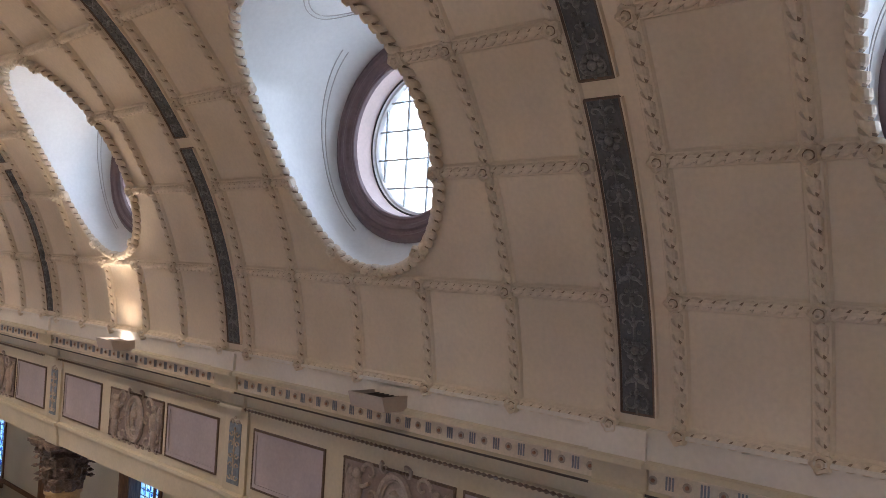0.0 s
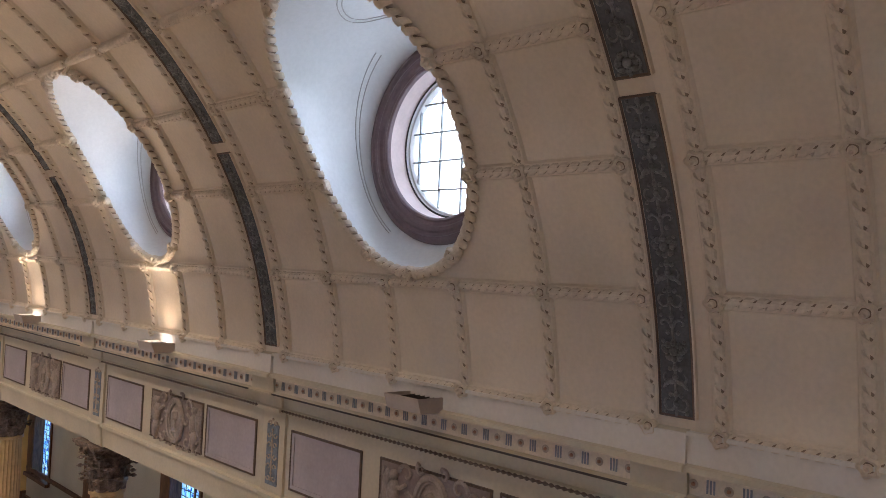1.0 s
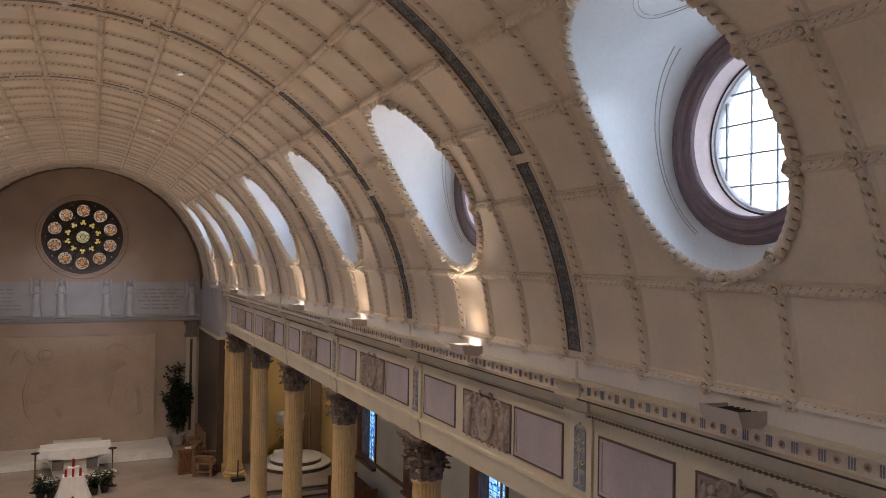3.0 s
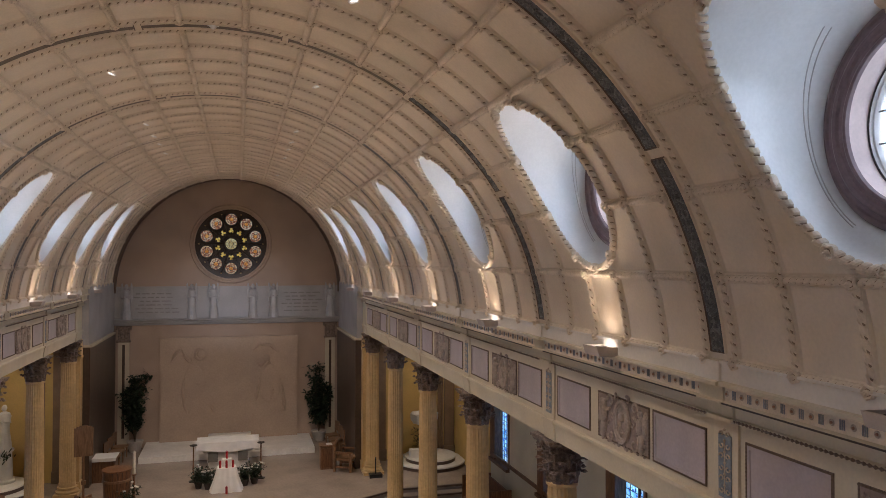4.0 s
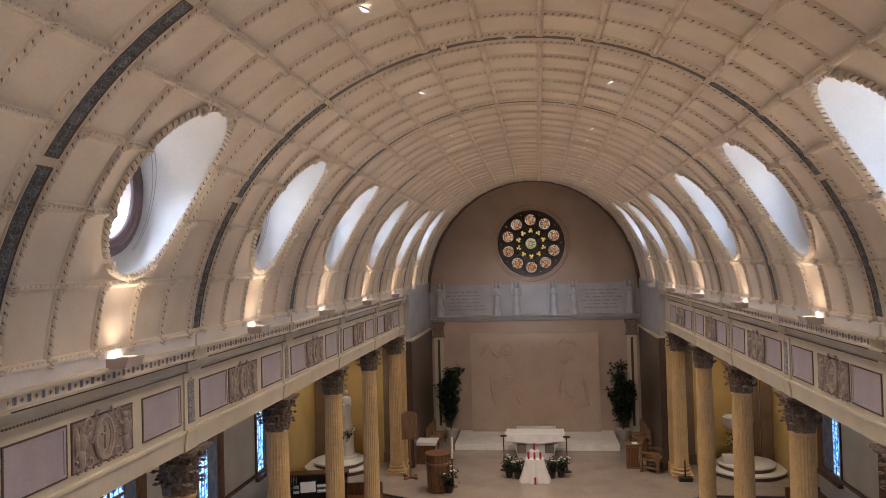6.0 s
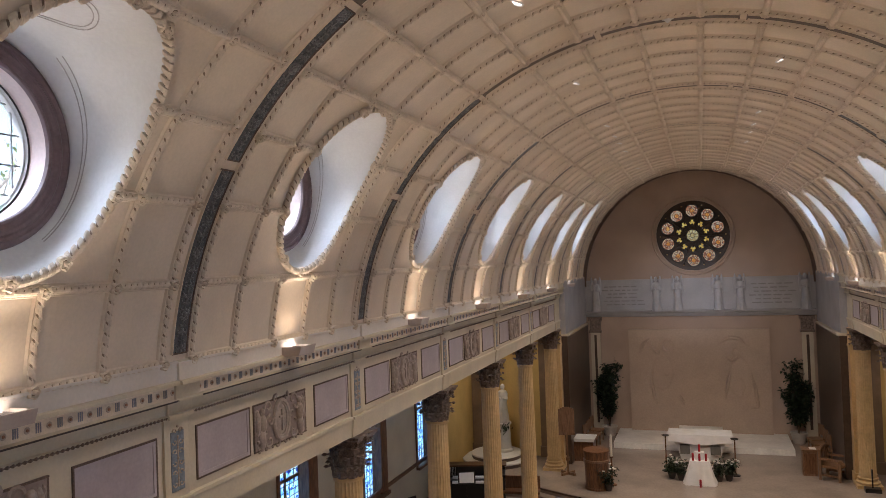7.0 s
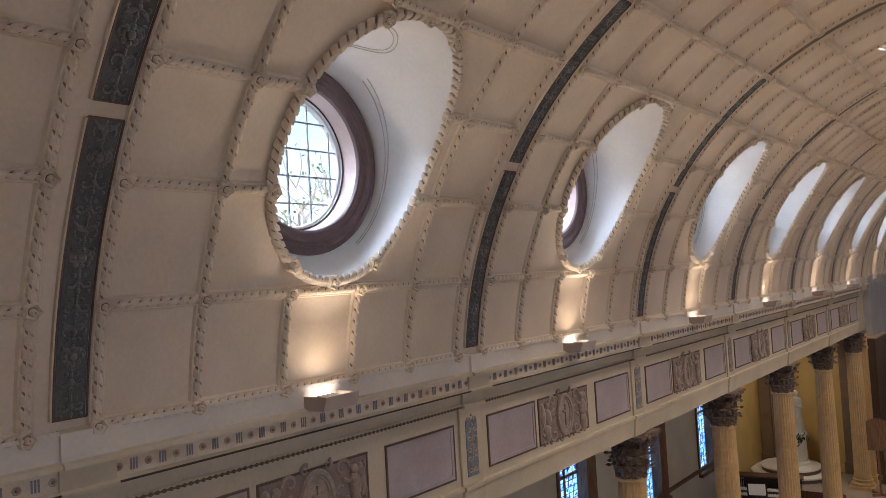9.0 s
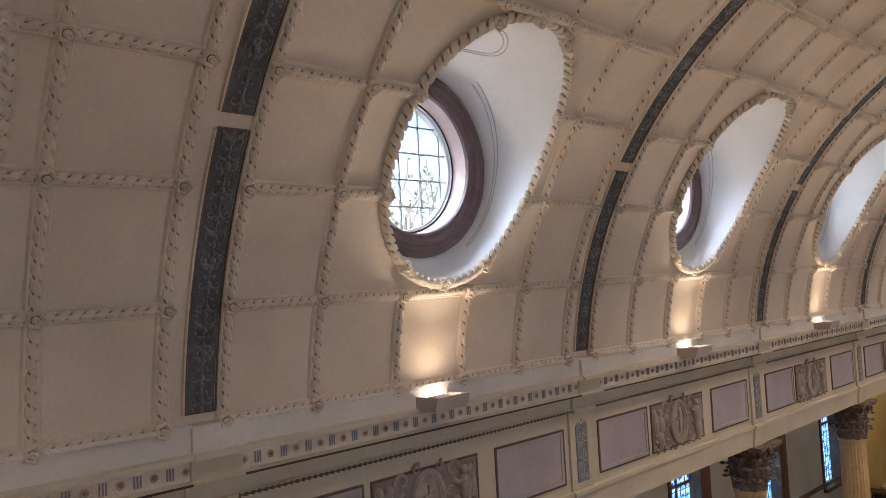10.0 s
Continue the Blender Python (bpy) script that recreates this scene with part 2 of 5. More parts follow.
def boss(p, y, deg, r=0.056, lift=0.0, tall=0.9):
    """A knob-like flower where ropes meet: curled petals round a pierced heart."""
    c = vault(y, deg, lift)
    n = vault(y, deg, 1.0) - vault(y, deg)
    u = np.array((0, 1.0, 0))
    w = np.cross(n, u)
    a = np.linspace(0, 2 * math.pi, 24, endpoint=False)
    rows = []
    for q, h, petal in ((0.78, 0.0, 0.06), (0.96, 0.035, 0.13), (1.0, 0.058, 0.14), (0.80, 0.078, 0.12), (0.50, 0.058, 0.05), (0.40, 0.062, 0.0), (0.34, 0.088, 0.0), (0.20, 0.096, 0.0), (0.02, 0.080, 0.0)):
        rr = r * q * (1 + petal * np.cos(5 * a))
        rows.append(c + rr[:, None] * (np.cos(a)[:, None] * u + np.sin(a)[:, None] * w) + h * tall * n)
    first = len(p.f)
    p.sheet(np.array(rows), wrap=True)
    # Shade of the sunk ring round the heart, painted in the same brown.
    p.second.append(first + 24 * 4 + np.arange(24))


def flat(p, y, deg, wide=0.056, high=0.02):
    """The flat bed that a rope lies on."""
    y, deg = np.asarray(y, float), np.asarray(deg, float)
    k = np.linspace(0, 1, max(2, int(abs(deg[-1] - deg[0]) / 1.6) + int(abs(y[-1] - y[0]) / 0.4) + 2))
    yy, tt = np.interp(k, [0, 1], [y[0], y[-1]]), np.interp(k, [0, 1], [deg[0], deg[-1]])
    along = abs(y[-1] - y[0]) > 0.01
    rows = []
    for o, h in ((-wide, 0.0), (-wide + 0.012, high), (wide - 0.012, high), (wide, 0.0)):
        rows.append(vault(yy, tt + math.degrees(o / 4.35), h) if along else vault(yy + o, tt, h))
    p.sheet(np.array(rows))


def rib_bay():
    """All ropes, flowers and beds of one bay."""
    p, beds = Pile(), Pile()
    all_rows = [*ROW, *[180 - t for t in reversed(ROW)]]
    o_lo, o_hi = OVAL_T - OVAL_HT, OVAL_T + OVAL_HT
    for c in CROSS:
        inside = abs(c - OVAL_Y) < OVAL_HY * 0.9
        spans = [(ROW[0], ROW[1]), (46.2, 180 - 46.2), (180 - ROW[1], 180 - ROW[0])] if inside else [(ROW[0], 180 - ROW[0])]
        for a, b in spans:
            on_vault(p, [c, c], [a, b], pitch=0.09)
            flat(beds, [c, c], [a, b])
    for t in all_rows:
        e = min(t, 180 - t)
        if o_lo < e < o_hi - 0.4:
            s = math.sqrt(max(0.0, 1 - ((e - OVAL_T) / OVAL_HT) ** 2)) * OVAL_HY
            spans = [(CROSS[0], OVAL_Y - s), (OVAL_Y + s, CROSS[5])] if e > 20 else [(CROSS[0], CROSS[5])]
        else:
            spans = [(CROSS[0], CROSS[5])]
        for a, b in spans:
            on_vault(p, [a, b], [t, t], lift=0.030 if e > 40 else 0.014)
            flat(beds, [a, b], [t, t], 0.044 if e > 40 else 0.054, 0.036 if e > 40 else 0.02)
            for q in (a, b):
                if abs(q - OVAL_Y) < 0.85:
                    boss(p, q, t)
        for c in CROSS:
            if not (abs(c - OVAL_Y) < OVAL_HY * 0.9 and 17 < e < 46):
                boss(p, c, t, *((0.05, 0.03, 0.6) if e > 40 else (0.054, 0.006)))
    phi = np.linspace(-math.pi / 2, 1.5 * math.pi, 220)
    for west in (False, True):
        oy, ot = oval(phi, 1.0)
        on_vault(p, oy, 180 - ot if west else ot, 0.040, 0.075)
        for q in (-math.pi / 2, -math.pi / 2 - 0.55, -math.pi / 2 + 0.55, math.pi / 2, math.pi / 2 - 0.45, math.pi / 2 + 0.45):
            y, t = oval(np.array(q))
            boss(p, float(y), float(180 - t if west else t), 0.06)
    return p, beds


ceiling = thing("ceiling", "cream plaster barrel vault with twisted rope ribs and flower bosses", "ceiling", kind="structure")
shell_mesh = shell_bay().mesh("vault_shell", M_PLASTER)
ropes, beds = rib_bay()
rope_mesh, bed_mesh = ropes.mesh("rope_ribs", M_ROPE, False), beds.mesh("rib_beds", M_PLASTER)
CHOIR_UP = 4.70 / BV


def bay_place(k):
    """The pose of a bay; the one over the altar rises a little higher."""
    m = pose(0, k * BAY, 0)
    if k == 6:
        m = Matrix.Translation((0, k * BAY, Z0)) @ Matrix.Diagonal((1, 1, CHOIR_UP, 1)) @ Matrix.Translation((0, 0, -Z0))
    return m


for k in range(-1, 7):
    for name, me in (("vault_shell", shell_mesh), ("rope_ribs", rope_mesh), ("rib_beds", bed_mesh)):
        put(name, me, ceiling, bay_place(k))
end_shell, end_ropes, end_beds = Pile(), Pile(), Pile()
for c in (28.26, 28.96, 29.66):
    on_vault(end_ropes, [c, c], [ROW[0], 180 - ROW[0]], pitch=0.09)
    flat(end_beds, [c, c], [ROW[0], 180 - ROW[0]])
for t in [*ROW, *[180 - t for t in reversed(ROW)]]:
    on_vault(end_ropes, [28.26, 29.66], [t, t])
    for c in (28.26, 28.96, 29.66):
        boss(end_ropes, c, t, 0.05)
end_shell.sheet(vault(np.array([28.0, END + 0.1])[None, :], np.linspace(0, 180, 90)[:, None]))
raised = Matrix.Translation((0, 0, Z0)) @ Matrix.Diagonal((1, 1, CHOIR_UP, 1)) @ Matrix.Translation((0, 0, -Z0))
put("vault_shell", (end_shell, M_PLASTER), ceiling, raised)
put("rope_ribs", (end_ropes, M_ROPE, False), ceiling, raised)
put("rib_beds", (end_beds, M_PLASTER), ceiling, raised)
step = Pile()
tt = np.linspace(0, 180, 90)
g = vault(24.0, tt)
g2 = g.copy()
g2[:, 2] = Z0 + (g2[:, 2] - Z0) * CHOIR_UP
step.sheet(np.array([g, g2]))
put("vault_shell", (step, M_PLASTER), ceiling)

# dark bands with relief between the bays
SEG = ((6.0, 30.7), (32.1, 55.4), (56.6, 78.0), (79.2, 100.8), (102.0, 123.4), (124.6, 147.9), (149.3, 174.0))


def band_meshes():
    field, edge, relief, upper, frame_p = Pile(), Pile(), Pile(), Pile(), Pile()
    rng = random.Random(4)
    for a, b in SEG:
        tt = np.linspace(a, b, 16)
        rows = [vault(y, tt, h) for y, h in ((0.014, 0.0), (0.018, 0.005), (0.198, 0.005), (0.202, 0.0))] if not 50 < a < 120 else [vault(y, tt, h) for y, h in ((0.040, 0.0), (0.044, 0.005), (0.168, 0.005), (0.172, 0.0))]
        (upper if 50 < a < 120 else field).sheet(np.array(rows))
        for y in (0.004, 0.212):
            (frame_p if 50 < a < 120 else edge).tube(vault(y, tt, 0.004), 0.011, 5)
        for t in (a, b):
            edge.tube(vault(np.linspace(0.004, 0.212, 3), t, 0.004), 0.009, 5)
        for y in (-0.016, 0.218):
            frame_p.sheet(np.array([vault(y + o, tt, h) for o, h in ((-0.004, 0.0), (0.0, 0.024), (0.010, 0.024), (0.014, 0.0))]))
        if 50 < a < 120:
            continue
        n = int((b - a) * 0.0755 / 0.15)
        for i in range(n):
            c = a + (i + 0.5) * (b - a) / n
            d = (b - a) / n
            kind = (i * 3 + int(a)) % 4
            up = 1 if (i // 2) % 2 else -1
            for s in (-1, 1):
                q = np.linspace(0, 1, 12)
                ang = q * (4.4 if kind != 2 else 5.4)
                rad = (0.046 if kind else 0.056) * (1 - 0.75 * q)
                yy = 0.108 + s * (0.046 - rad * np.cos(ang) * 0.9)
                dd = c + (rad * np.sin(ang) / 0.0755) * up + (q * 0.4 - 0.2) * d * 0.4
                relief.tube(vault(yy, dd, 0.010), 0.0095 * (1.1 - 0.5 * q), 6)
                relief.ball(vault(0.108 + s * 0.062, c + d * 0.36 * up, 0.010), 0.012, 6)
                relief.ball(vault(0.108 + s * 0.030, c - d * 0.30 * up, 0.010), 0.014, 6)
                if kind == 1:
                    leaf = np.linspace(0, 1, 6)
                    relief.tube(vault(0.108 + s * 0.075 * leaf, c + up * d * (0.1 + 0.35 * leaf * leaf), 0.010), 0.016 * np.sin(0.3 + 2.6 * leaf), 6)
            relief.ball(vault(0.108, c, 0.010), 0.019 if kind else 0.030, 8)
            relief.ball(vault(0.108, c + d * 0.33, 0.010), 0.017, 6)
            st = np.linspace(c - d * 0.48, c + d * 0.48, 5)
            relief.tube(vault(0.108, st, 0.009), 0.009, 5)
            if kind == 0:
                for w in range(8):
                    an = w * math.pi / 4
                    relief.ball(vault(0.108 + 0.048 * math.cos(an), c + 0.048 * math.sin(an) / 0.0755, 0.010), 0.021, 6)
    return field.mesh("band_field", M_BAND), edge.mesh("band_edge", M_BROWN), relief.mesh("band_relief", M_SILVER), upper.mesh("upper_band", M_UMBER), frame_p.mesh("band_frame", M_PLASTER)


band_field, band_edge, band_relief, band_upper, band_frame = band_meshes()
for k in range(0, 8):
    m = bay_place(6) @ pose(0, BAY * (k - 6), 0) if k >= 7 else bay_place(k) if k != 6 else pose(0, 24, 0)
    band = put("band", band_field, ceiling, m, "dark slate band with silver floral relief")
    put("band_edge", band_edge, band)
    put("band_relief", band_relief, band)
    put("upper_band", band_upper, band)
    put("band_frame", band_frame, band, None, "cream plaster fillet")


# ---- round windows ----
def window_meshes():
    n = 96
    phi = np.linspace(0, 2 * math.pi, n, endpoint=False)
    oy, ot = oval(phi)
    outer = vault(oy, ot)
    ring = np.stack([np.full(n, WIN_X + 0.02), WIN_Y + 0.80 * np.cos(phi), WIN_Z + 0.80 * np.sin(phi)], -1)
    splay = Pile()
    rows = []
    for s in np.linspace(0, 1, 14):
        e = s ** 0.8
        mid = outer * (1 - e) + ring * e
        swell = 0.10 * math.sin(math.pi * s)
        d = mid - np.array([WIN_X, WIN_Y, WIN_Z])
        d[:, 0] = 0
        rows.append(mid + d / (np.linalg.norm(d, axis=1)[:, None] + 1e-6) * swell * 0.6)
    splay.sheet(np.array(rows), wrap=True)
    # Groove lines are thin grey rods laid on the splay, not cuts.
    groove = Pile()
    for a, b, s0 in ((-0.30 * math.pi, 0.30 * math.pi, 0.76), (0.70 * math.pi, 1.30 * math.pi, 0.76)):
        for ds in (0.0, 0.05):
            r = np.array(rows)
            f = (s0 - ds) * 13
            i0 = int(f)
            line = r[i0] * (1 - f + i0) + r[i0 + 1] * (f - i0)
            q = np.linspace(a, b, 30)
            idx = (q / (2 * math.pi) * n) % n
            i1 = idx.astype(int)
            w = (idx - i1)[:, None]
            groove.tube(line[i1] * (1 - w) + line[(i1 + 1) % n] * w, 0.005, 5, normal=(1, 0.01, 0.02))
    # an almond-shaped groove line at the head of the splay
    turn_q = np.linspace(0, 2 * math.pi, 49)
    r = np.array(rows)
    for wide, high in ((0.25, 0.24), (0.235, 0.215)):
        q = (0.62 + wide * np.cos(turn_q)) * math.pi
        i1 = (q / (2 * math.pi) * n).astype(int)
        w = (q / (2 * math.pi) * n - i1)[:, None]
        f = (0.40 + high * np.sin(turn_q)) * 13
        i0 = f.astype(int)
        e = (f - i0)[:, None]
        near = r[i0, i1] * (1 - w) + r[i0, i1 + 1] * w
        far = r[i0 + 1, i1] * (1 - w) + r[i0 + 1, i1 + 1] * w
        groove.tube(near * (1 - e) + far * e, 0.005, 5, normal=(1, 0.01, 0.02))
    at = (0, WIN_Y, WIN_Z)
    frame_ring = Pile().lathe([(0.83, 4.64), (0.815, 4.60), (0.79, 4.575), (0.765, 4.57), (0.755, 4.59), (0.735, 4.595), (0.715, 4.58), (0.69, 4.585), (0.675, 4.605), (0.65, 4.61), (0.635, 4.60), (0.618, 4.61), (0.612, 4.64)], 72, "x", at)
    reveal = Pile().lathe([(0.612, 4.64), (0.607, 4.72), (0.603, 4.80)], 72, "x", at)
    sash = Pile().lathe([(0.603, 4.80), (0.590, 4.80), (0.588, 4.825), (0.570, 4.825), (0.565, 4.85), (0.565, 4.88)], 72, "x", at)
    line = Pile().lathe([(0.606, 4.796), (0.596, 4.792), (0.588, 4.798)], 72, "x", at)
    bars = Pile()
    for o in (-0.48, -0.24, 0.0, 0.24, 0.48):
        h = math.sqrt(0.57 ** 2 - o * o)
        bars.box(4.845, 4.865, WIN_Y + o - 0.006, WIN_Y + o + 0.006, WIN_Z - h, WIN_Z + h)
    for o in (-0.36, -0.12, 0.12, 0.36):
        h = math.sqrt(0.57 ** 2 - o * o)
        bars.box(4.847, 4.863, WIN_Y - h, WIN_Y + h, WIN_Z + o - 0.0065, WIN_Z + o + 0.0065)
    pane = Pile().lathe([(0.57, 4.870), (0.57, 4.874), (0.001, 4.874)], 48, "x", at)
    pane.lathe([(0.57, 4.870), (0.001, 4.870)], 48, "x", at)
    return [("splay", splay.mesh("splay", M_WHITE)), ("groove", groove.mesh("groove", M_GROOVE)), ("window_frame", frame_ring.mesh("window_frame", M_MAUVE)),
            ("reveal", reveal.mesh("reveal", M_BLUSH)), ("sash", sash.mesh("sash", M_WHITE)), ("sash_line", line.mesh("sash_line", M_DARK)),
            ("glazing_bars", bars.mesh("glazing_bars", M_SASH, False)), ("pane", pane.mesh("pane", M_GLASS, False))]


win_parts = window_meshes()
MIRROR = Matrix.Diagonal((-1, 1, 1, 1))
for k in range(-1, 7):
    for side in (1, -1):
        w = thing("window_1", "round window in a mauve ring frame within a white oval splay", "window", kind="structure")
        w.matrix_basis = bay_place(k) @ (MIRROR if side < 0 else Matrix())
        for name, me in win_parts:
            ob = put(name, me, w)
            if name == "pane":
                ob.visible_shadow = False
        # skylight in the opening
        L = new("window_light", bpy.data.lights.new("window_light", "AREA"))
        L.data.shape, L.data.size, L.data.energy, L.data.color = "DISK", 1.13, WINDOW_W * {6: 1.5, -1: 1.3}.get(k, 1.0) * (1.15 if side > 0 else 1.0), (0.72, 0.86, 1.0)
        zc = Z0 + (WIN_Z - Z0) * (CHOIR_UP if k == 6 else 1.0)
        L.matrix_world = Matrix.Translation((side * 4.90, k * BAY + OVAL_Y, zc)) @ Matrix.Rotation(side * math.pi / 2, 4, "Y")
        if side < 0 and k in (0, 1):
            # area lamp in place of sky, raised above the window and out of view
            L.data.size, L.data.energy = 1.8, WINDOW_W * 12.0
            L.matrix_world = look((side * 5.9, k * BAY + OVAL_Y, 10.3), (side * 4.6, k * BAY + OVAL_Y, WIN_Z))


# ---- nave walls: entablature over the columns ----
PROFILE = [(4.52, 6.72 + 0.16), (4.478, 6.86), (4.472, 6.70), (4.43, 6.685), (4.425, 6.655), (4.50, 6.645), (4.512, 6.515), (4.47, 6.505), (4.47, 6.49), (4.60, 6.48),
           (4.61, 6.355), (4.585, 6.345), (4.585, 6.31), (4.66, 6.30), (4.66, 5.52), (4.62, 5.51), (4.615, 5.475), (4.64, 5.465), (4.645, 5.35), (4.655, 5.345), (4.66, 5.22), (4.70, 5.20),
           (5.14, 5.20), (5.16, 5.25), (5.16, 6.88)]
Y_START, Y_END = -4.0, 25.03


def entablature(y0, y1, out=0.0):
    p = Pile()
    pr = [(x - out * (1 if x < 4.8 else 0), z) for x, z in PROFILE]
    p.sheet(np.array([[(x, y, z) for y in (y0, y1)] for x, z in pr]))
    if out:
        n = len(pr)
        for y, rev in ((y0, False), (y1, True)):
            cap = [(x, y, z) for x, z in pr[:22]] + [(4.9, y, 5.20), (4.9, y, 6.88)]
            p.add(cap, [tuple(range(len(cap)))[::-1] if rev else tuple(range(len(cap)))])
    return p


east = thing("wall_east", "cream entablature wall over the columns with framed panels", "wall", kind="structure")
west = thing("wall_west", "cream entablature wall over the columns with framed panels", "wall", kind="structure")
west.matrix_basis = MIRROR
long_wall = entablature(Y_START, Y_END).mesh("entablature", M_CREAM)
pilaster_break = entablature(0.03, 0.38, 0.028).mesh("entablature_break", M_CREAM)
for wall in (east, west):
    put("entablature", long_wall, wall)
    for k in range(0, 7):
        put("entablature_break", pilaster_break, wall, pose(0, k * BAY, 0))


# frieze panels, painted ornament and mouldings of the nave walls
PZ0, PZ1 = 5.603, 6.159
FX = 4.66


def framed(y0, y1, material, depth=0.012):
    """A sunk panel: field and a dark beaded frame."""
    field = Pile().box(FX - 0.003, FX + 0.02, y0 + 0.05, y1 - 0.05, PZ0 + 0.05, PZ1 - 0.05)
    for a, b, c, d in ((y0 + 0.016, y1 - 0.016, PZ1 - 0.054, PZ1 - 0.016), (y0 + 0.016, y1 - 0.016, PZ0 + 0.016, PZ0 + 0.054), (y0 + 0.016, y0 + 0.054, PZ0 + 0.054, PZ1 - 0.054), (y1 - 0.054, y1 - 0.016, PZ0 + 0.054, PZ1 - 0.054)):
        field.box(FX - 0.012, FX + 0.02, a, b, c, d)
    fr = Pile()
    w = 0.020
    for a, b, c, d in ((y0, y1, PZ1 - w, PZ1), (y0, y1, PZ0, PZ0 + w), (y0, y0 + w, PZ0 + w, PZ1 - w), (y1 - w, y1, PZ0 + w, PZ1 - w)):
        fr.box(FX - 0.014, FX + 0.01, a, b, c, d)
    for zc in (PZ0 + w / 2, PZ1 - w / 2):
        for y in np.arange(y0 + 0.02, y1, 0.035):
            fr.ball((FX - 0.014, y, zc), 0.009, 6)
    for yc in (y0 + w / 2, y1 - w / 2):
        for z in np.arange(PZ0 + 0.05, PZ1 - 0.03, 0.035):
            fr.ball((FX - 0.014, yc, z), 0.009, 6)
    return field.mesh("field", material, False), fr.mesh("beaded_frame", M_BEAD)


def spiral(p, y, z, r, turn, spin, x=None, thick=0.019, n=20):
    q = np.linspace(0, 1, n)
    a = spin + turn * q * 5.5
    rad = r * (1 - 0.8 * q)
    p.tube(np.stack([np.full(n, (FX - 0.012) if x is None else x), y + rad * np.cos(a), z + rad * np.sin(a)], -1), thick * (1.15 - 0.6 * q), 6, normal=(1, 0.01, 0.01))


def relief_mesh(cross):
    p = Pile()
    yc, zc = 2.13, (PZ0 + PZ1) / 2
    a = np.linspace(0, 2 * math.pi, 40, endpoint=False)
    for ry, rz, t in ((0.165, 0.235, 0.03), (0.132, 0.198, 0.013)):
        p.tube(np.stack([np.full(40, FX - 0.02), yc + ry * np.cos(a), zc + rz * np.sin(a)], -1), t, 6, closed=True, normal=(1, 0.01, 0.01))
    p.ball((FX, yc, zc), 1.0, 20, (0.022, 0.135, 0.20))
    if cross:
        p.box(FX - 0.045, FX - 0.01, yc - 0.012, yc + 0.012, zc - 0.13, zc + 0.13)
        p.box(FX - 0.044, FX - 0.01, yc - 0.06, yc + 0.06, zc + 0.03, zc + 0.055)
    else:
        p.lathe([(0.0, -0.13), (0.05, -0.12), (0.015, -0.08), (0.02, 0.0), (0.06, 0.03), (0.05, 0.10), (0.0, 0.13)], 10, "z", (FX - 0.02, yc, zc))
    for s in (-1, 1):
        spiral(p, yc + s * 0.28, zc + 0.20, 0.085, s, math.pi * (s < 0))
        spiral(p, yc + s * 0.27, zc - 0.20, 0.085, -s, math.pi * (s < 0))
        spiral(p, yc + s * 0.10, zc - 0.27, 0.05, s, 1.0)
        spiral(p, yc + s * 0.12, zc + 0.27, 0.05, -s, 1.0)
        spiral(p, yc + s * 0.50, zc - 0.22, 0.06, s, 2.0)
        spiral(p, yc + s * 0.24, zc + 0.02, 0.05, s, 0.5, None, 0.012)
        spiral(p, yc + s * 0.52, zc + 0.16, 0.045, -s, 1.2, None, 0.011)
        spiral(p, yc + s * 0.33, zc - 0.08, 0.04, -s, 2.4, None, 0.010)
        spiral(p, yc + s * 0.52, zc - 0.05, 0.05, s, 0.2, None, 0.011)
        for i in range(4):
            p.tube([(FX - 0.03, yc + s * (0.455 + 0.022 * i), zc + 0.17 - 0.03 * i), (FX - 0.034, yc + s * (0.475 + 0.024 * i), zc + 0.02 - 0.02 * i), (FX - 0.03, yc + s * (0.47 + 0.022 * i), zc - 0.06 - 0.01 * i)], 0.009, 5)
        # a draped standing figure with a wing, as plain lumps
        yb = yc + s * 0.42
        p.ball((FX - 0.015, yb, zc + 0.17), 0.045, 8)
        p.ball((FX - 0.01, yb, zc + 0.03), 1.0, 10, (0.075, 0.06, 0.12))
        p.ball((FX - 0.01, yb + s * 0.015, zc - 0.15), 1.0, 10, (0.065, 0.055, 0.14))
        p.ball((FX - 0.005, yb + s * 0.085, zc + 0.06), 1.0, 10, (0.05, 0.045, 0.15))
        p.tube([(FX - 0.02, yb, zc + 0.09), (FX - 0.03, yb - s * 0.08, zc + 0.08), (FX - 0.03, yb - s * 0.15, zc + 0.12)], 0.018, 6)
        for i in range(5):
            p.ball((FX - 0.008, yc + s * (0.2 + 0.07 * i), zc - 0.285 + 0.015 * (i % 2)), 0.022, 6)
    return p.mesh("carving", M_RELIEF)


def ornament_mesh():
    p = Pile()
    y, zc = 0.205, (PZ0 + PZ1) / 2
    x = FX - 0.028 - 0.012
    for i in range(6):
        z = PZ0 + 0.06 + i * 0.102
        for s in (-1, 1):
            spiral(p, y + s * 0.042, z, 0.034, s * (1 if i % 2 else -1), math.pi * (s < 0), x, 0.007, 12)
        p.ball((x, y, z + 0.045), 0.014, 6)
    p.tube([(x, y, PZ0 + 0.03), (x, y, PZ1 - 0.03)], 0.007, 5)
    return p.mesh("scroll", M_SCROLL)


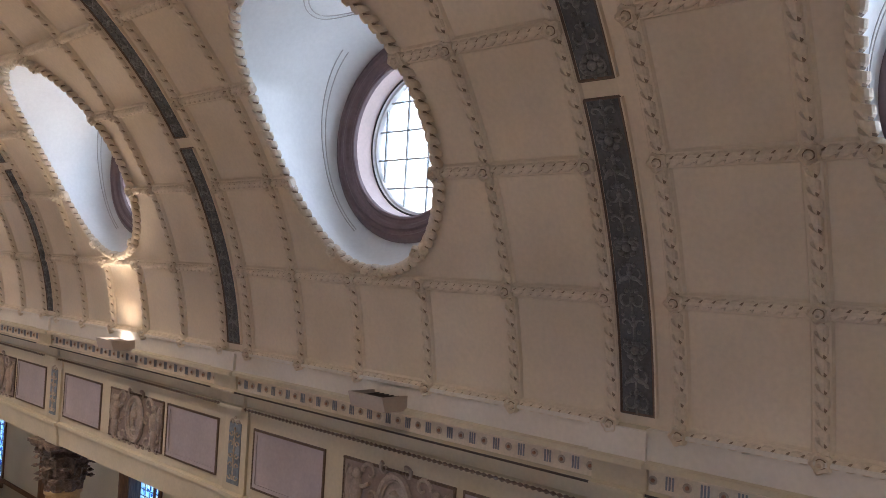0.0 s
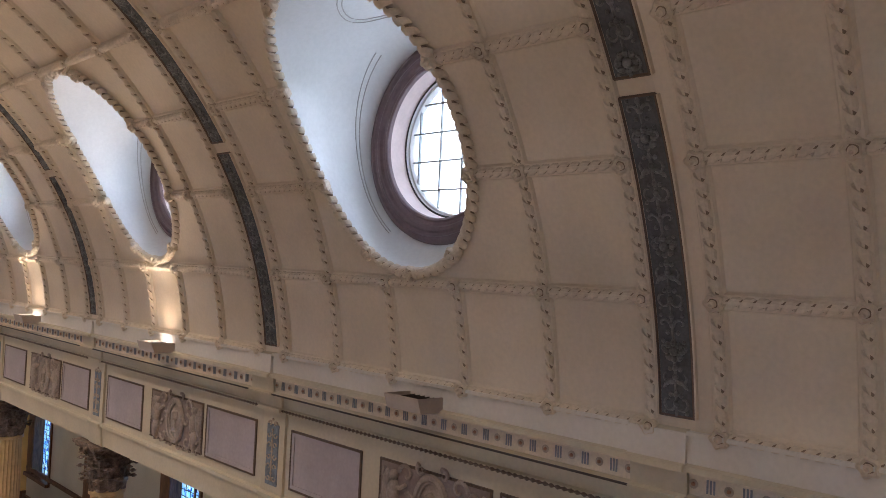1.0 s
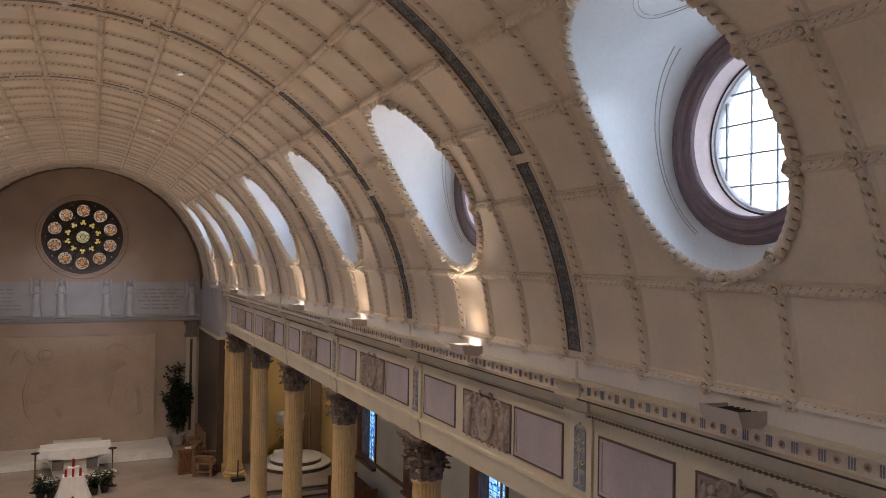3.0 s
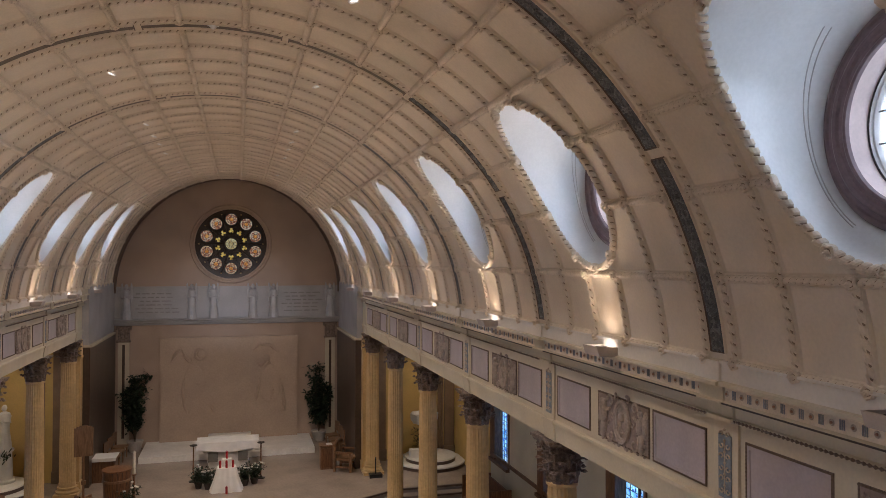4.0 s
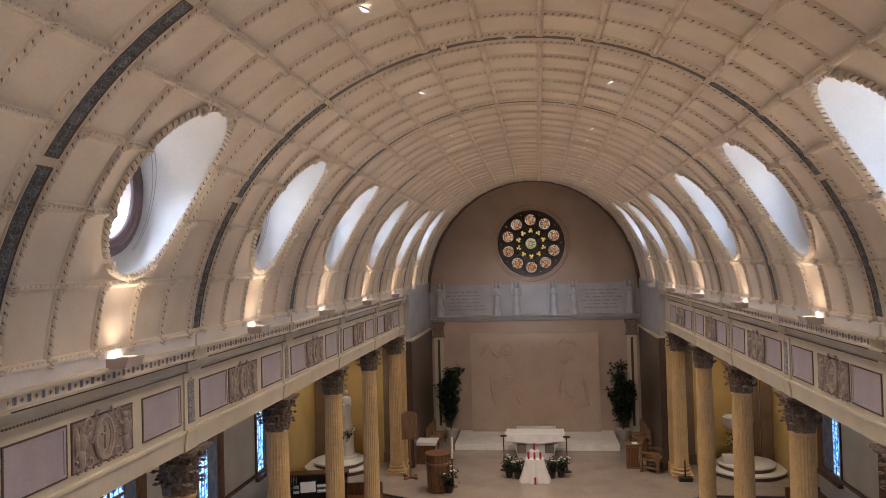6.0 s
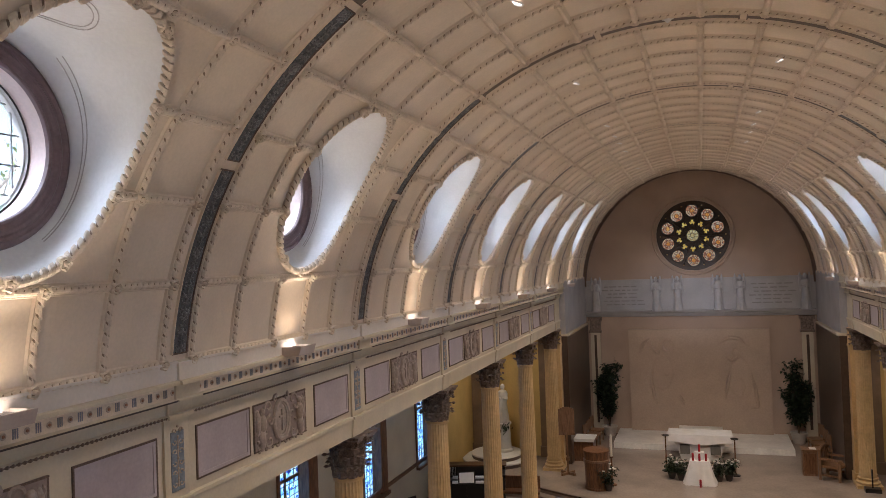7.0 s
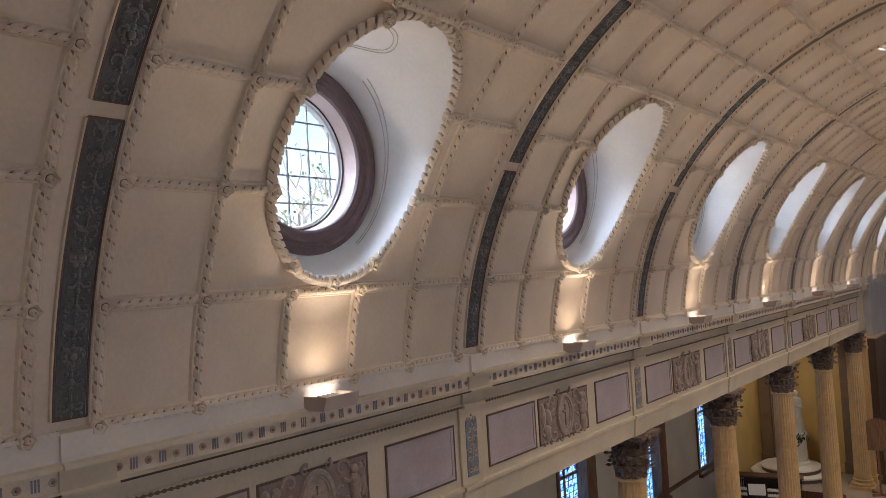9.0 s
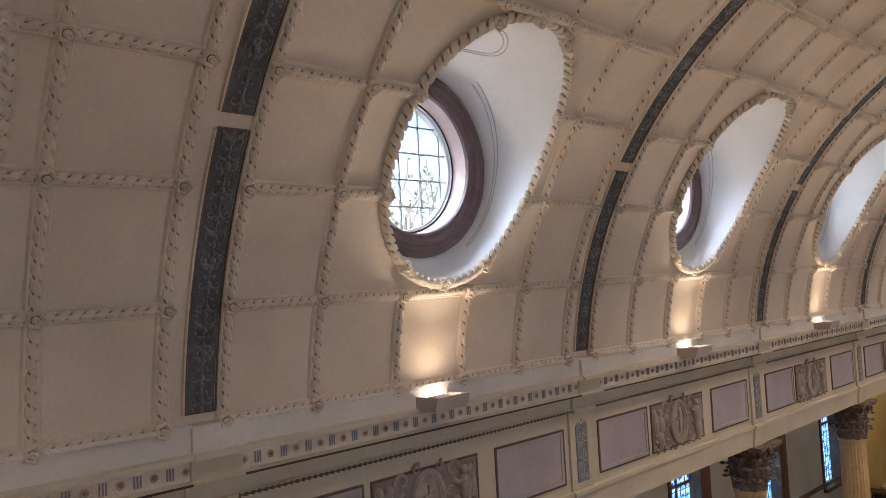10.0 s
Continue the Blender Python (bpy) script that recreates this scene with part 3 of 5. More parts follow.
M_RUST = tinted("rust_paint", (0.40, 0.21, 0.13), 0.6, 60, 0.2, 0.0)
M_INK = tinted("blue_grey_paint", (0.27, 0.28, 0.31), 0.6, 60, 0.2, 0.0)
M_BEAD = tinted("dark_beads", (0.15, 0.105, 0.08), 0.5, 60, 0.2, 0.1)
M_SCROLL = tinted("painted_scroll", (0.56, 0.46, 0.37), 0.6, 60, 0.2, 0.1, stain=12, stain_dark=0.7)
M_TAN = tinted("tan_relief_ground", (0.30, 0.235, 0.21), 0.6, 40, 0.12, 0.1, stain=8, stain_dark=0.75)
panel_a, panel_c = framed(0.52, 1.47, M_PANEL), framed(2.95, 3.95, M_PANEL)
panel_b = framed(1.54, 2.72, M_TAN)
orn_field = Pile().box(FX - 0.036, FX, 0.115, 0.30, PZ0 - 0.01, PZ1 + 0.01).mesh("ornament_field", M_BLUE, False)
orn_scroll = ornament_mesh()
carve_cross, carve_lamp = relief_mesh(True), relief_mesh(False)
bead = Pile()
q = np.arange(0, 4.0, 0.0125)
bead.tube(np.stack([np.full(len(q), 4.588), q, np.full(len(q), 6.328)], -1), 0.012 + 0.006 * np.cos(q * 2 * math.pi / 0.05), 6)
bead_mesh = bead.mesh("bead_moulding", M_BEAD)
# Near-black strip on the fillet puts the shadow line there as colour.
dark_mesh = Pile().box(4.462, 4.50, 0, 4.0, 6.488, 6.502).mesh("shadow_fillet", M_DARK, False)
bars, dots, hearts = Pile(), Pile(), Pile()
for i in range(20):
    y = 0.1 + i * 0.2
    for j in (-1, 0, 1):
        bars.box(4.494, 4.515, y + j * 0.019 - 0.005, y + j * 0.019 + 0.005, 6.545, 6.620)
    dots.lathe([(0.028, 4.515), (0.027, 4.497), (0.022, 4.493), (0.016, 4.496), (0.0, 4.495)], 12, "x", (0, y + 0.1, 6.582))
    hearts.lathe([(0.014, 4.50), (0.010, 4.487), (0.0, 4.485)], 8, "x", (0, y + 0.1, 6.582))
bars_mesh, dots_mesh, hearts_mesh = bars.mesh("triglyph_bars", M_INK, False), dots.mesh("rosettes", M_SCROLL), hearts.mesh("rosette_hearts", M_RUST)
white_band = Pile().box(4.462, 4.49, 0, 4.0, 6.695, 6.86).box(4.434, 4.48, 0.026, 0.384, 6.692, 6.864).box(4.44, 4.49, 0.384, 4.026, 6.852, 6.875).mesh("white_band", M_OFFWHITE, False)
frieze_ground = Pile().box(4.499, 4.52, 0.384, 4.026, 6.52, 6.642).mesh("painted_ground", M_ROPE, False)
for wall in (east, west):
    for k in range(-1, 6):
        m = pose(0, k * BAY, 0)
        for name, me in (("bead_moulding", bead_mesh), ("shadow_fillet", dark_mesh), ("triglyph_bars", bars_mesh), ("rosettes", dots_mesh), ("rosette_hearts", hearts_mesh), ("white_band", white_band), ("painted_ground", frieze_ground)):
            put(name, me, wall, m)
        for f, fr in (panel_a, panel_c):
            pn = put("frieze_panel", f, wall, m, "mauve painted frieze panel in a dark beaded frame")
            put("beaded_frame", fr, pn)
        pn = put("relief_panel", panel_b[0], wall, m, "carved frieze panel with an oval medallion and scrolls")
        put("beaded_frame", panel_b[1], pn)
        put("carving", carve_cross if wall is west else carve_lamp, pn, Matrix.Translation((FX, 0, 0)) @ Matrix.Diagonal((0.85, 1, 1, 1)) @ Matrix.Translation((-FX, 0, 0)))
        on = put("ornament_strip", orn_field, wall, m, "blue-grey strip with painted scrolls")
        put("scroll", orn_scroll, on)

# ---- floor, choir platform ----
M_FLOOR = tinted("marble_floor", (0.38, 0.315, 0.27), 0.2, 14, 0.1, 0.02, stain=1.1, stain_dark=0.8)
M_STEP = tinted("dark_step_edge", (0.13, 0.09, 0.075), 0.4, 30, 0.15, 0.03)
M_PALE = tinted("pale_marble", (0.84, 0.81, 0.77), 0.3, 12, 0.08, 0.02, stain=2, stain_dark=0.88)
floor = put("floor", (Pile().box(-8.7, 8.7, -4.2, END + 0.3, -0.2, 0.0), M_FLOOR, False))
tagged(floor, "pale polished stone floor of the nave", "floor", kind="structure")


def arc_slab(front, z0, z1):
    """A slab whose front edge bows towards the nave."""
    xs = np.linspace(-8.4, 8.4, 41)
    ys = front + 1.6 * np.minimum(np.abs(xs) / 5.3, 1.0) ** 2
    top = [(x, y, z1) for x, y in zip(xs, ys)]
    p = Pile()
    p.sheet(np.array([[(x, y, z0) for x, y in zip(xs, ys)], top, [(x, END, z1) for x in xs]]))
    return p


def arc_edge(front, z1, deep=0.045):
    xs = np.linspace(-8.4, 8.4, 81)
    ys = front + 1.6 * np.minimum(np.abs(xs) / 5.3, 1.0) ** 2
    rows = [[(x, y + dy, z1 + dz) for x, y in zip(xs, ys)] for dy, dz in ((0.02, -0.06), (-0.02, -0.055), (-0.025, 0.0), (0.0, 0.005), (deep, 0.005))]
    return Pile().sheet(np.array(rows))


steps = thing("steps", "two low bowed stone steps with dark nosings up to the choir", "steps", kind="structure")
for front, z0, z1 in ((20.3, 0.0, 0.15), (20.7, 0.15, 0.30)):
    put("step", (arc_slab(front, z0, z1), M_FLOOR, False), steps)
    put("nosing", (arc_edge(front, z1), M_STEP), steps)
plat = thing("platform", "pale marble altar platform against the end wall", "platform", kind="structure")
pp = Pile().box(-3.22, 3.22, 27.7, END, CHOIR, CHOIR + 0.22)
put("slab", (pp, M_PALE, False), plat)

# ---- end wall with rose window ----
M_TAUPE = tinted("taupe_plaster", (0.47, 0.355, 0.275), 0.7, 25, 0.08, 0.05, stain=0.9, stain_dark=0.87)
M_ANGEL = tinted("pale_carved_stone", (0.52, 0.515, 0.52), 0.6, 40, 0.08, 0.1)
M_PALEWALL = tinted("grey_stone", (0.44, 0.43, 0.435), 0.6, 25, 0.08, 0.08, stain=1.5, stain_dark=0.85)
M_DARKWALL = tinted("brown_marble", (0.09, 0.06, 0.045), 0.35, 12, 0.2, 0.03, stain=2, stain_dark=0.7)
M_TRAC = tinted("bronze_tracery", (0.06, 0.04, 0.03), 0.5, 40, 0.2, 0.15)
wall_n = thing("wall_north", "tall taupe plaster wall behind the altar under the vault", "wall", kind="structure")
RZ, RR = 8.50, 1.43
n = 120
phi = np.linspace(-math.pi, math.pi, n, endpoint=False)
hole = np.stack([RR * np.cos(phi), np.full(n, END), RZ + RR * np.sin(phi)], -1)
rim = []
for a in phi:
    c, s = math.cos(a), math.sin(a)
    t = 0.0
    while True:
        t += 0.02
        x, z = t * c, RZ + t * s
        if abs(x) > 4.62 or z < CHOIR - 0.1 or (z > Z0 and (x / 4.6) ** 2 + ((z - Z0) / 4.77) ** 2 > 1):
            break
    rim.append((x, END, z))
wp = Pile().sheet(np.array([hole, rim]), wrap=True)
put("wall_face", (wp, M_TAUPE, False), wall_n)
ring = Pile().lathe([(1.43, END + 0.1), (1.43, END - 0.02), (1.46, END - 0.05), (1.50, END - 0.05), (1.52, END - 0.02), (1.58, END - 0.02), (1.60, END - 0.05), (1.63, END - 0.03), (1.64, END)], 64, "y", (0, 0, RZ))
put("rose_surround", (ring, M_TAUPE), wall_n)


def stained(name, hues, scale, bright=1.0):
    m = bpy.data.materials.new(name)
    m.use_nodes = True
    nn, l = m.node_tree.nodes, m.node_tree.links
    co, vo, cr = nn.new("ShaderNodeTexCoord"), nn.new("ShaderNodeTexVoronoi"), nn.new("ShaderNodeValToRGB")
    vo.inputs["Scale"].default_value = scale
    l.new(co.outputs["Object"], vo.inputs["Vector"])
    cr.color_ramp.interpolation = "CONSTANT"
    while len(cr.color_ramp.elements) < len(hues):
        cr.color_ramp.elements.new(0.5)
    for i, h in enumerate(hues):
        cr.color_ramp.elements[i].position, cr.color_ramp.elements[i].color = i / len(hues), (*h, 1)
    sep = nn.new("ShaderNodeSeparateColor")
    l.new(vo.outputs["Color"], sep.inputs[0])
    l.new(sep.outputs[0], cr.inputs[0])
    tr, gl, mx = nn.new("ShaderNodeBsdfTranslucent"), nn.new("ShaderNodeBsdfGlossy"), nn.new("ShaderNodeMixShader")
    gl.inputs["Roughness"].default_value = 0.15
    mx.inputs[0].default_value = 0.04
    l.new(cr.outputs[0], tr.inputs[0])
    l.new(tr.outputs[0], mx.inputs[1])
    l.new(gl.outputs[0], mx.inputs[2])
    l.new(mx.outputs[0], nn["Material Output"].inputs[0])
    return m


M_BLUEGLASS = stained("blue_glass", ((0.22, 0.42, 0.72), (0.42, 0.62, 0.85), (0.06, 0.12, 0.35), (0.62, 0.76, 0.85), (0.30, 0.52, 0.70), (0.50, 0.58, 0.55)), 15)
M_ROUNDEL = stained("rose_glass", ((0.46, 0.24, 0.12), (0.36, 0.13, 0.06), (0.50, 0.32, 0.18), (0.26, 0.075, 0.035), (0.48, 0.28, 0.17)), 17)
M_ORANGE = stained("orange_glass", ((0.50, 0.16, 0.03), (0.60, 0.25, 0.06), (0.42, 0.12, 0.03)), 22)
M_YELLOW_GLASS = stained("yellow_glass", ((0.56, 0.31, 0.05), (0.48, 0.24, 0.04), (0.60, 0.38, 0.10)), 20)
M_PALE_GLASS = stained("pale_glass", ((0.44, 0.28, 0.11), (0.38, 0.22, 0.08), (0.50, 0.36, 0.17)), 16)
rose = thing("rose_window", "round stained-glass rose window with dark bronze tracery", "window")
rose.matrix_basis = pose(0, END + 0.04, RZ)


def plate_cell(p, r0, r1, half, rc, rh, mid, m=32):
    """A piece of a ring with a round hole through it."""
    b = np.linspace(0, 2 * math.pi, m, endpoint=False)
    inner = np.stack([rc + rh * np.cos(b), rh * np.sin(b)], -1)
    outer = []
    for a in b:
        c, s = math.cos(a), math.sin(a)
        t = rh
        while True:
            t += 0.004
            x, y = rc + t * c, t * s
            r, th = math.hypot(x, y), math.atan2(y, x)
            if r > r1 or r < r0 or abs(th) > half:
                break
        outer.append((x, y))
    outer = np.array(outer)
    def spin(q, y):
        c, s = math.cos(mid), math.sin(mid)
        return np.stack([q[:, 0] * c - q[:, 1] * s, np.full(len(q), y), q[:, 0] * s + q[:, 1] * c], -1)
    p.sheet(np.array([spin(inner, 0.06), spin(inner, 0.0), spin(outer, 0.0)]), wrap=True)


trac, cusps, leads = Pile(), Pile(), Pile()
ring_a = np.linspace(0, 2 * math.pi, 24, endpoint=False)


def hoop(p, cx, cz, r, y, thick):
    p.tube(np.stack([cx + r * np.cos(ring_a), np.full(24, y), cz + r * np.sin(ring_a)], -1), thick, 6, closed=True, normal=(0.01, 1, 0.01))


for i in range(10):
    mid = math.pi / 2 + i * math.pi / 5
    plate_cell(trac, 0.72, 1.32, math.pi / 10 + 0.01, 1.02, 0.25, mid)
    plate_cell(trac, 0.24, 0.72, math.pi / 10 + 0.02, 0.55, 0.105, mid)
    cx, cz = 1.02 * math.cos(mid), 1.02 * math.sin(mid)
    hoop(cusps, cx, cz, 0.255, -0.012, 0.022)
    roundel = put("roundel", (Pile().lathe([(0.255, 0.05), (0.085, 0.05)], 24, "y", (cx, 0, cz)), M_ROUNDEL, False), rose, None, "pale rose stained-glass roundel")
    put("roundel_heart", (Pile().lathe([(0.09, 0.046), (0.001, 0.046)], 16, "y", (cx, 0, cz)), M_ORANGE, False), roundel, None, "orange glass heart")
    hoop(leads, cx, cz, 0.09, 0.04, 0.009)
    hoop(leads, cx, cz, 0.17, 0.042, 0.006)
    for j in range(8):
        e = mid + j * math.pi / 4
        leads.tube([(cx + 0.09 * math.cos(e), 0.042, cz + 0.09 * math.sin(e)), (cx + 0.25 * math.cos(e), 0.042, cz + 0.25 * math.sin(e))], 0.006, 5)
    cx, cz = 0.55 * math.cos(mid), 0.55 * math.sin(mid)
    put("trefoil", (Pile().lathe([(0.11, 0.05), (0.001, 0.05)], 20, "y", (cx, 0, cz)), M_YELLOW_GLASS, False), rose, None, "yellow stained-glass trefoil")
    for j in range(3):
        e = mid + math.pi / 3 + j * 2 * math.pi / 3
        cusps.ball((cx + 0.098 * math.cos(e), 0.0, cz + 0.098 * math.sin(e)), 0.045, 8)
    e = mid + math.pi / 10
    cusps.tube([(0.3 * math.cos(e), -0.012, 0.3 * math.sin(e)), (0.8 * math.cos(e), -0.012, 0.8 * math.sin(e)), (1.25 * math.cos(e), -0.012, 1.25 * math.sin(e))], 0.024, 6)
    put("small_light", (Pile().lathe([(0.032, -0.018), (0.001, -0.020)], 10, "y", (1.27 * math.cos(e), 0, 1.27 * math.sin(e))), M_PALE_GLASS, False), rose)
    leads.tube([(0.09 * math.cos(mid), 0.042, 0.09 * math.sin(mid)), (0.25 * math.cos(mid), 0.042, 0.25 * math.sin(mid))], 0.007, 5)
trac.lathe([(1.30, 0.0), (1.45, -0.02), (1.45, 0.06)], 72, "y")
hoop(cusps, 0, 0, 0.26, -0.01, 0.03)
hoop(leads, 0, 0, 0.09, 0.042, 0.008)
put("centre_light", (Pile().lathe([(0.25, 0.05), (0.001, 0.05)], 24, "y"), M_PALE_GLASS, False), rose, None, "pale gold glass at the centre of the rose")
put("tracery", (trac, M_TRAC, False), rose)
put("cusps", (cusps, M_TRAC), rose)
put("leading", (leads, M_TRAC), rose)

# stone frieze with lettering panels and ledge
ledge = Pile()
lp = [(END, 5.20), (END - 0.10, 5.22), (END - 0.12, 5.27), (END - 0.20, 5.30), (END - 0.22, 5.36), (END - 0.34, 5.40), (END - 0.36, 5.46), (END, 5.47)]
ledge.sheet(np.array([[(x, y, z) for x in (-4.45, 4.45)] for y, z in lp]))
put("ledge", (ledge, M_PALEWALL, False), wall_n)
fz = Pile().box(-4.45, 4.45, END - 0.05, END, 5.46, 6.70)
fz.box(-4.45, 4.45, END - 0.09, END, 6.70, 6.76)
put("stone_frieze", (fz, M_PALEWALL, False), wall_n)
M_LETTER = tinted("worn_lettering", (0.33, 0.315, 0.31), 0.7, 60, 0.2, 0.1)
tablet = thing("inscription", "grey stone tablets with worn carved lettering", "inscription")
rng = random.Random(7)
for x0, x1 in ((-3.75, -2.0), (2.0, 3.75)):
    put("tablet", (Pile().box(x0 - 0.1, x1 + 0.1, END - 0.075, END - 0.04, 5.62, 6.60), M_PALEWALL, False), tablet)
    for i in range(6):
        z = 6.47 - i * 0.15
        x = x0 + rng.uniform(0, 0.3)
        while x < x1 - 0.25:
            w = rng.uniform(0.12, 0.38)
            put("letter_bar", (Pile().box(x, min(x + w, x1), END - 0.080, END - 0.07, z - 0.024, z + 0.024), M_LETTER, False), tablet)
            x += w + 0.07
put("niche_tablet", (Pile().box(-0.5, 0.5, END - 0.07, END - 0.04, 5.50, 6.66), M_PALEWALL, False), wall_n)


def robed(h, wings=False):
    """A plain robed statue, with or without folded wings."""
    p = Pile()
    def fl(pr, a):
        fold = 1 + 0.07 * np.cos(9 * a)[None, :] * np.clip(1 - pr[:, 1][:, None] / h * 1.4, 0, 1)
        return pr[:, 0][:, None] * fold
    p.lathe([(0.001, 0.0), (0.20 * h / 1.3, 0.0), (0.19 * h / 1.3, 0.1 * h), (0.15 * h / 1.3, 0.35 * h), (0.14 * h / 1.3, 0.55 * h), (0.17 * h / 1.3, 0.70 * h), (0.15 * h / 1.3, 0.79 * h), (0.06 * h / 1.3, 0.83 * h), (0.001, 0.84 * h)], 28, flute=fl)
    p.ball((0, 0, 0.91 * h), 0.085 * h / 1.3, 12, (0.9, 1, 1.15))
    for s in (-1, 1):
        p.tube([(s * 0.15 * h / 1.3, 0, 0.74 * h), (s * 0.17 * h / 1.3, -0.07, 0.60 * h), (s * 0.03, -0.16 * h / 1.3, 0.63 * h)], 0.04 * h / 1.3, 8)
        if wings:
            p.ball((s * 0.19 * h / 1.3, 0.09, 0.74 * h), 1.0, 10, (0.07, 0.04, 0.36 * h / 1.3))
    return p


angel_mesh = robed(1.42, True).mesh("statue", M_ANGEL)
for x in (-1.52, -0.68, 0.88, 1.71, -3.98, 4.06):
    st = put("statue", angel_mesh, None, pose(x, END - 0.23, 5.465, 0, 0, 12 * (x % 1)) @ Matrix.Diagonal((0.84, 1, 1, 1)))
    tagged(st, "pale carved stone winged figure standing on the ledge", "statue", "figures along the ledge")

# relief slab
slab = thing("relief_slab", "large beige stone slab with shallow carved outlines", "relief")
put("slab", (Pile().box(-2.71, 2.71, END - 0.22, END - 0.003, CHOIR + 0.22, 4.68), tinted("beige_stone", (0.52, 0.40, 0.305), 0.65, 18, 0.08, 0.06, stain=1.4, stain_dark=0.9), False), slab)
M_BEIGE = slab.children[0].data.materials[0]
cv = Pile()
yf = END - 0.222


def stroke(pts, r=0.07):
    q = np.array(pts, float)
    k = np.linspace(0, len(q) - 1, 8 * len(q))
    x, z = np.interp(k, range(len(q)), q[:, 0]), np.interp(k, range(len(q)), q[:, 1])
    w = np.sin(np.linspace(0.15, math.pi - 0.15, len(k)))
    cv.tube(np.stack([x, np.full(len(k), yf), z], -1), r * w, 6, normal=(0, 1, 0.02))


a = np.linspace(0, 2 * math.pi, 24)
stroke([(-1.15 + 0.22 * math.cos(t), 4.0 + 0.22 * math.sin(t)) for t in a], 0.06)
for pts in ([(-1.9, 4.3), (-1.75, 3.9), (-1.55, 3.7), (-1.45, 3.9)], [(-2.3, 3.7), (-2.1, 4.1), (-1.85, 4.3)], [(-1.7, 3.3), (-1.85, 2.6), (-1.75, 1.9), (-1.65, 1.6)], [(-1.5, 2.9), (-1.2, 2.8), (-0.9, 2.85)],
            [(-0.75, 2.0), (-0.6, 1.6)], [(0.9, 4.1), (1.2, 4.35), (1.6, 4.3), (1.9, 4.0)], [(1.05, 3.55), (1.3, 3.4), (1.5, 3.6), (1.7, 3.5)], [(1.25, 3.2), (1.1, 2.5), (1.0, 1.9)], [(1.9, 3.2), (2.1, 2.4), (2.2, 1.6), (1.9, 1.55)], [(1.5, 3.0), (1.7, 2.4), (1.6, 1.9)]):
    stroke(pts)
cv.ball((-1.15, yf, 4.0), 1.0, 12, (0.15, 0.03, 0.17))
cv.ball((1.45, yf, 3.75), 1.0, 12, (0.15, 0.03, 0.18))
cv.ball((-1.4, yf, 2.9), 1.0, 14, (0.4, 0.035, 0.7))
cv.ball((1.6, yf, 2.7), 1.0, 14, (0.45, 0.035, 0.8))
put("carving", (cv, M_BEIGE), slab)

# choir side walls, pilasters
for s, name in ((1, "wall_choir_east"), (-1, "wall_choir_west")):
    w = thing(name, "choir side wall, pale above a ledge and dark brown below", "wall", kind="structure")
    if s < 0:
        w.matrix_basis = MIRROR
    put("upper_wall", (Pile().box(4.45, 4.75, 25.03, END + 0.05, 5.0, 6.92), M_PALEWALL, False), w)
    put("lower_wall", (Pile().box(4.40, 4.75, 25.03, END + 0.05, CHOIR - 0.05, 4.92), M_DARKWALL, False), w)
    put("ledge", (Pile().box(4.33, 4.75, 25.03, END - 0.37, 4.92, 5.0), M_CREAM, False), w)
    pl = put("pilaster", (Pile().box(3.88, 4.28, END - 0.14, END, CHOIR, 4.55), M_CREAM, False), w, None, "cream pilaster with a dark inlaid strip")
    put("inlay", (Pile().box(4.03, 4.13, END - 0.146, END - 0.13, 0.75, 4.45), M_DARKWALL, False), pl)
    put("pilaster_cap", (Pile().box(3.82, 4.34, END - 0.2, END, 4.55, 4.64).box(3.86, 4.30, END - 0.16, END, 4.64, 5.05).box(3.80, 4.36, END - 0.24, END, 5.05, 5.19), M_CAPITAL, False), pl)
    pier = Pile().box(4.62, 5.2, 24.66, 25.03, CHOIR - 0.05, 5.2)
    for o in (4.72, 4.84, 4.96, 5.08):
        pier.box(o - 0.025, o + 0.025, 24.645, 24.665, 0.8, 4.5)
    pier.box(4.58, 5.24, 24.62, 25.07, CHOIR, 0.62)
    pier.box(4.60, 5.22, 24.64, 25.05, 4.6, 4.68)
    put("pier", (pier, M_COLUMN, False), w)

# archivolt where the vault meets the end wall
av = Pile()
tt = np.linspace(0, 180, 80)
for yy in (0,):
    rows = []
    for dy, off in ((0.0, 0.13), (-0.10, 0.13), (-0.13, 0.10), (-0.13, 0.05), (-0.16, 0.04), (-0.16, -0.02)):
        t = np.radians(tt)
        o = off * (0.35 + 0.65 * np.abs(np.cos(t)))
        rows.append(np.stack([(A - o) * np.cos(t), np.full(80, END + dy), Z0 + (4.70 - o) * np.sin(t)], -1))
    av.sheet(np.array(rows))
put("archivolt", (av, M_BROWN), wall_n)


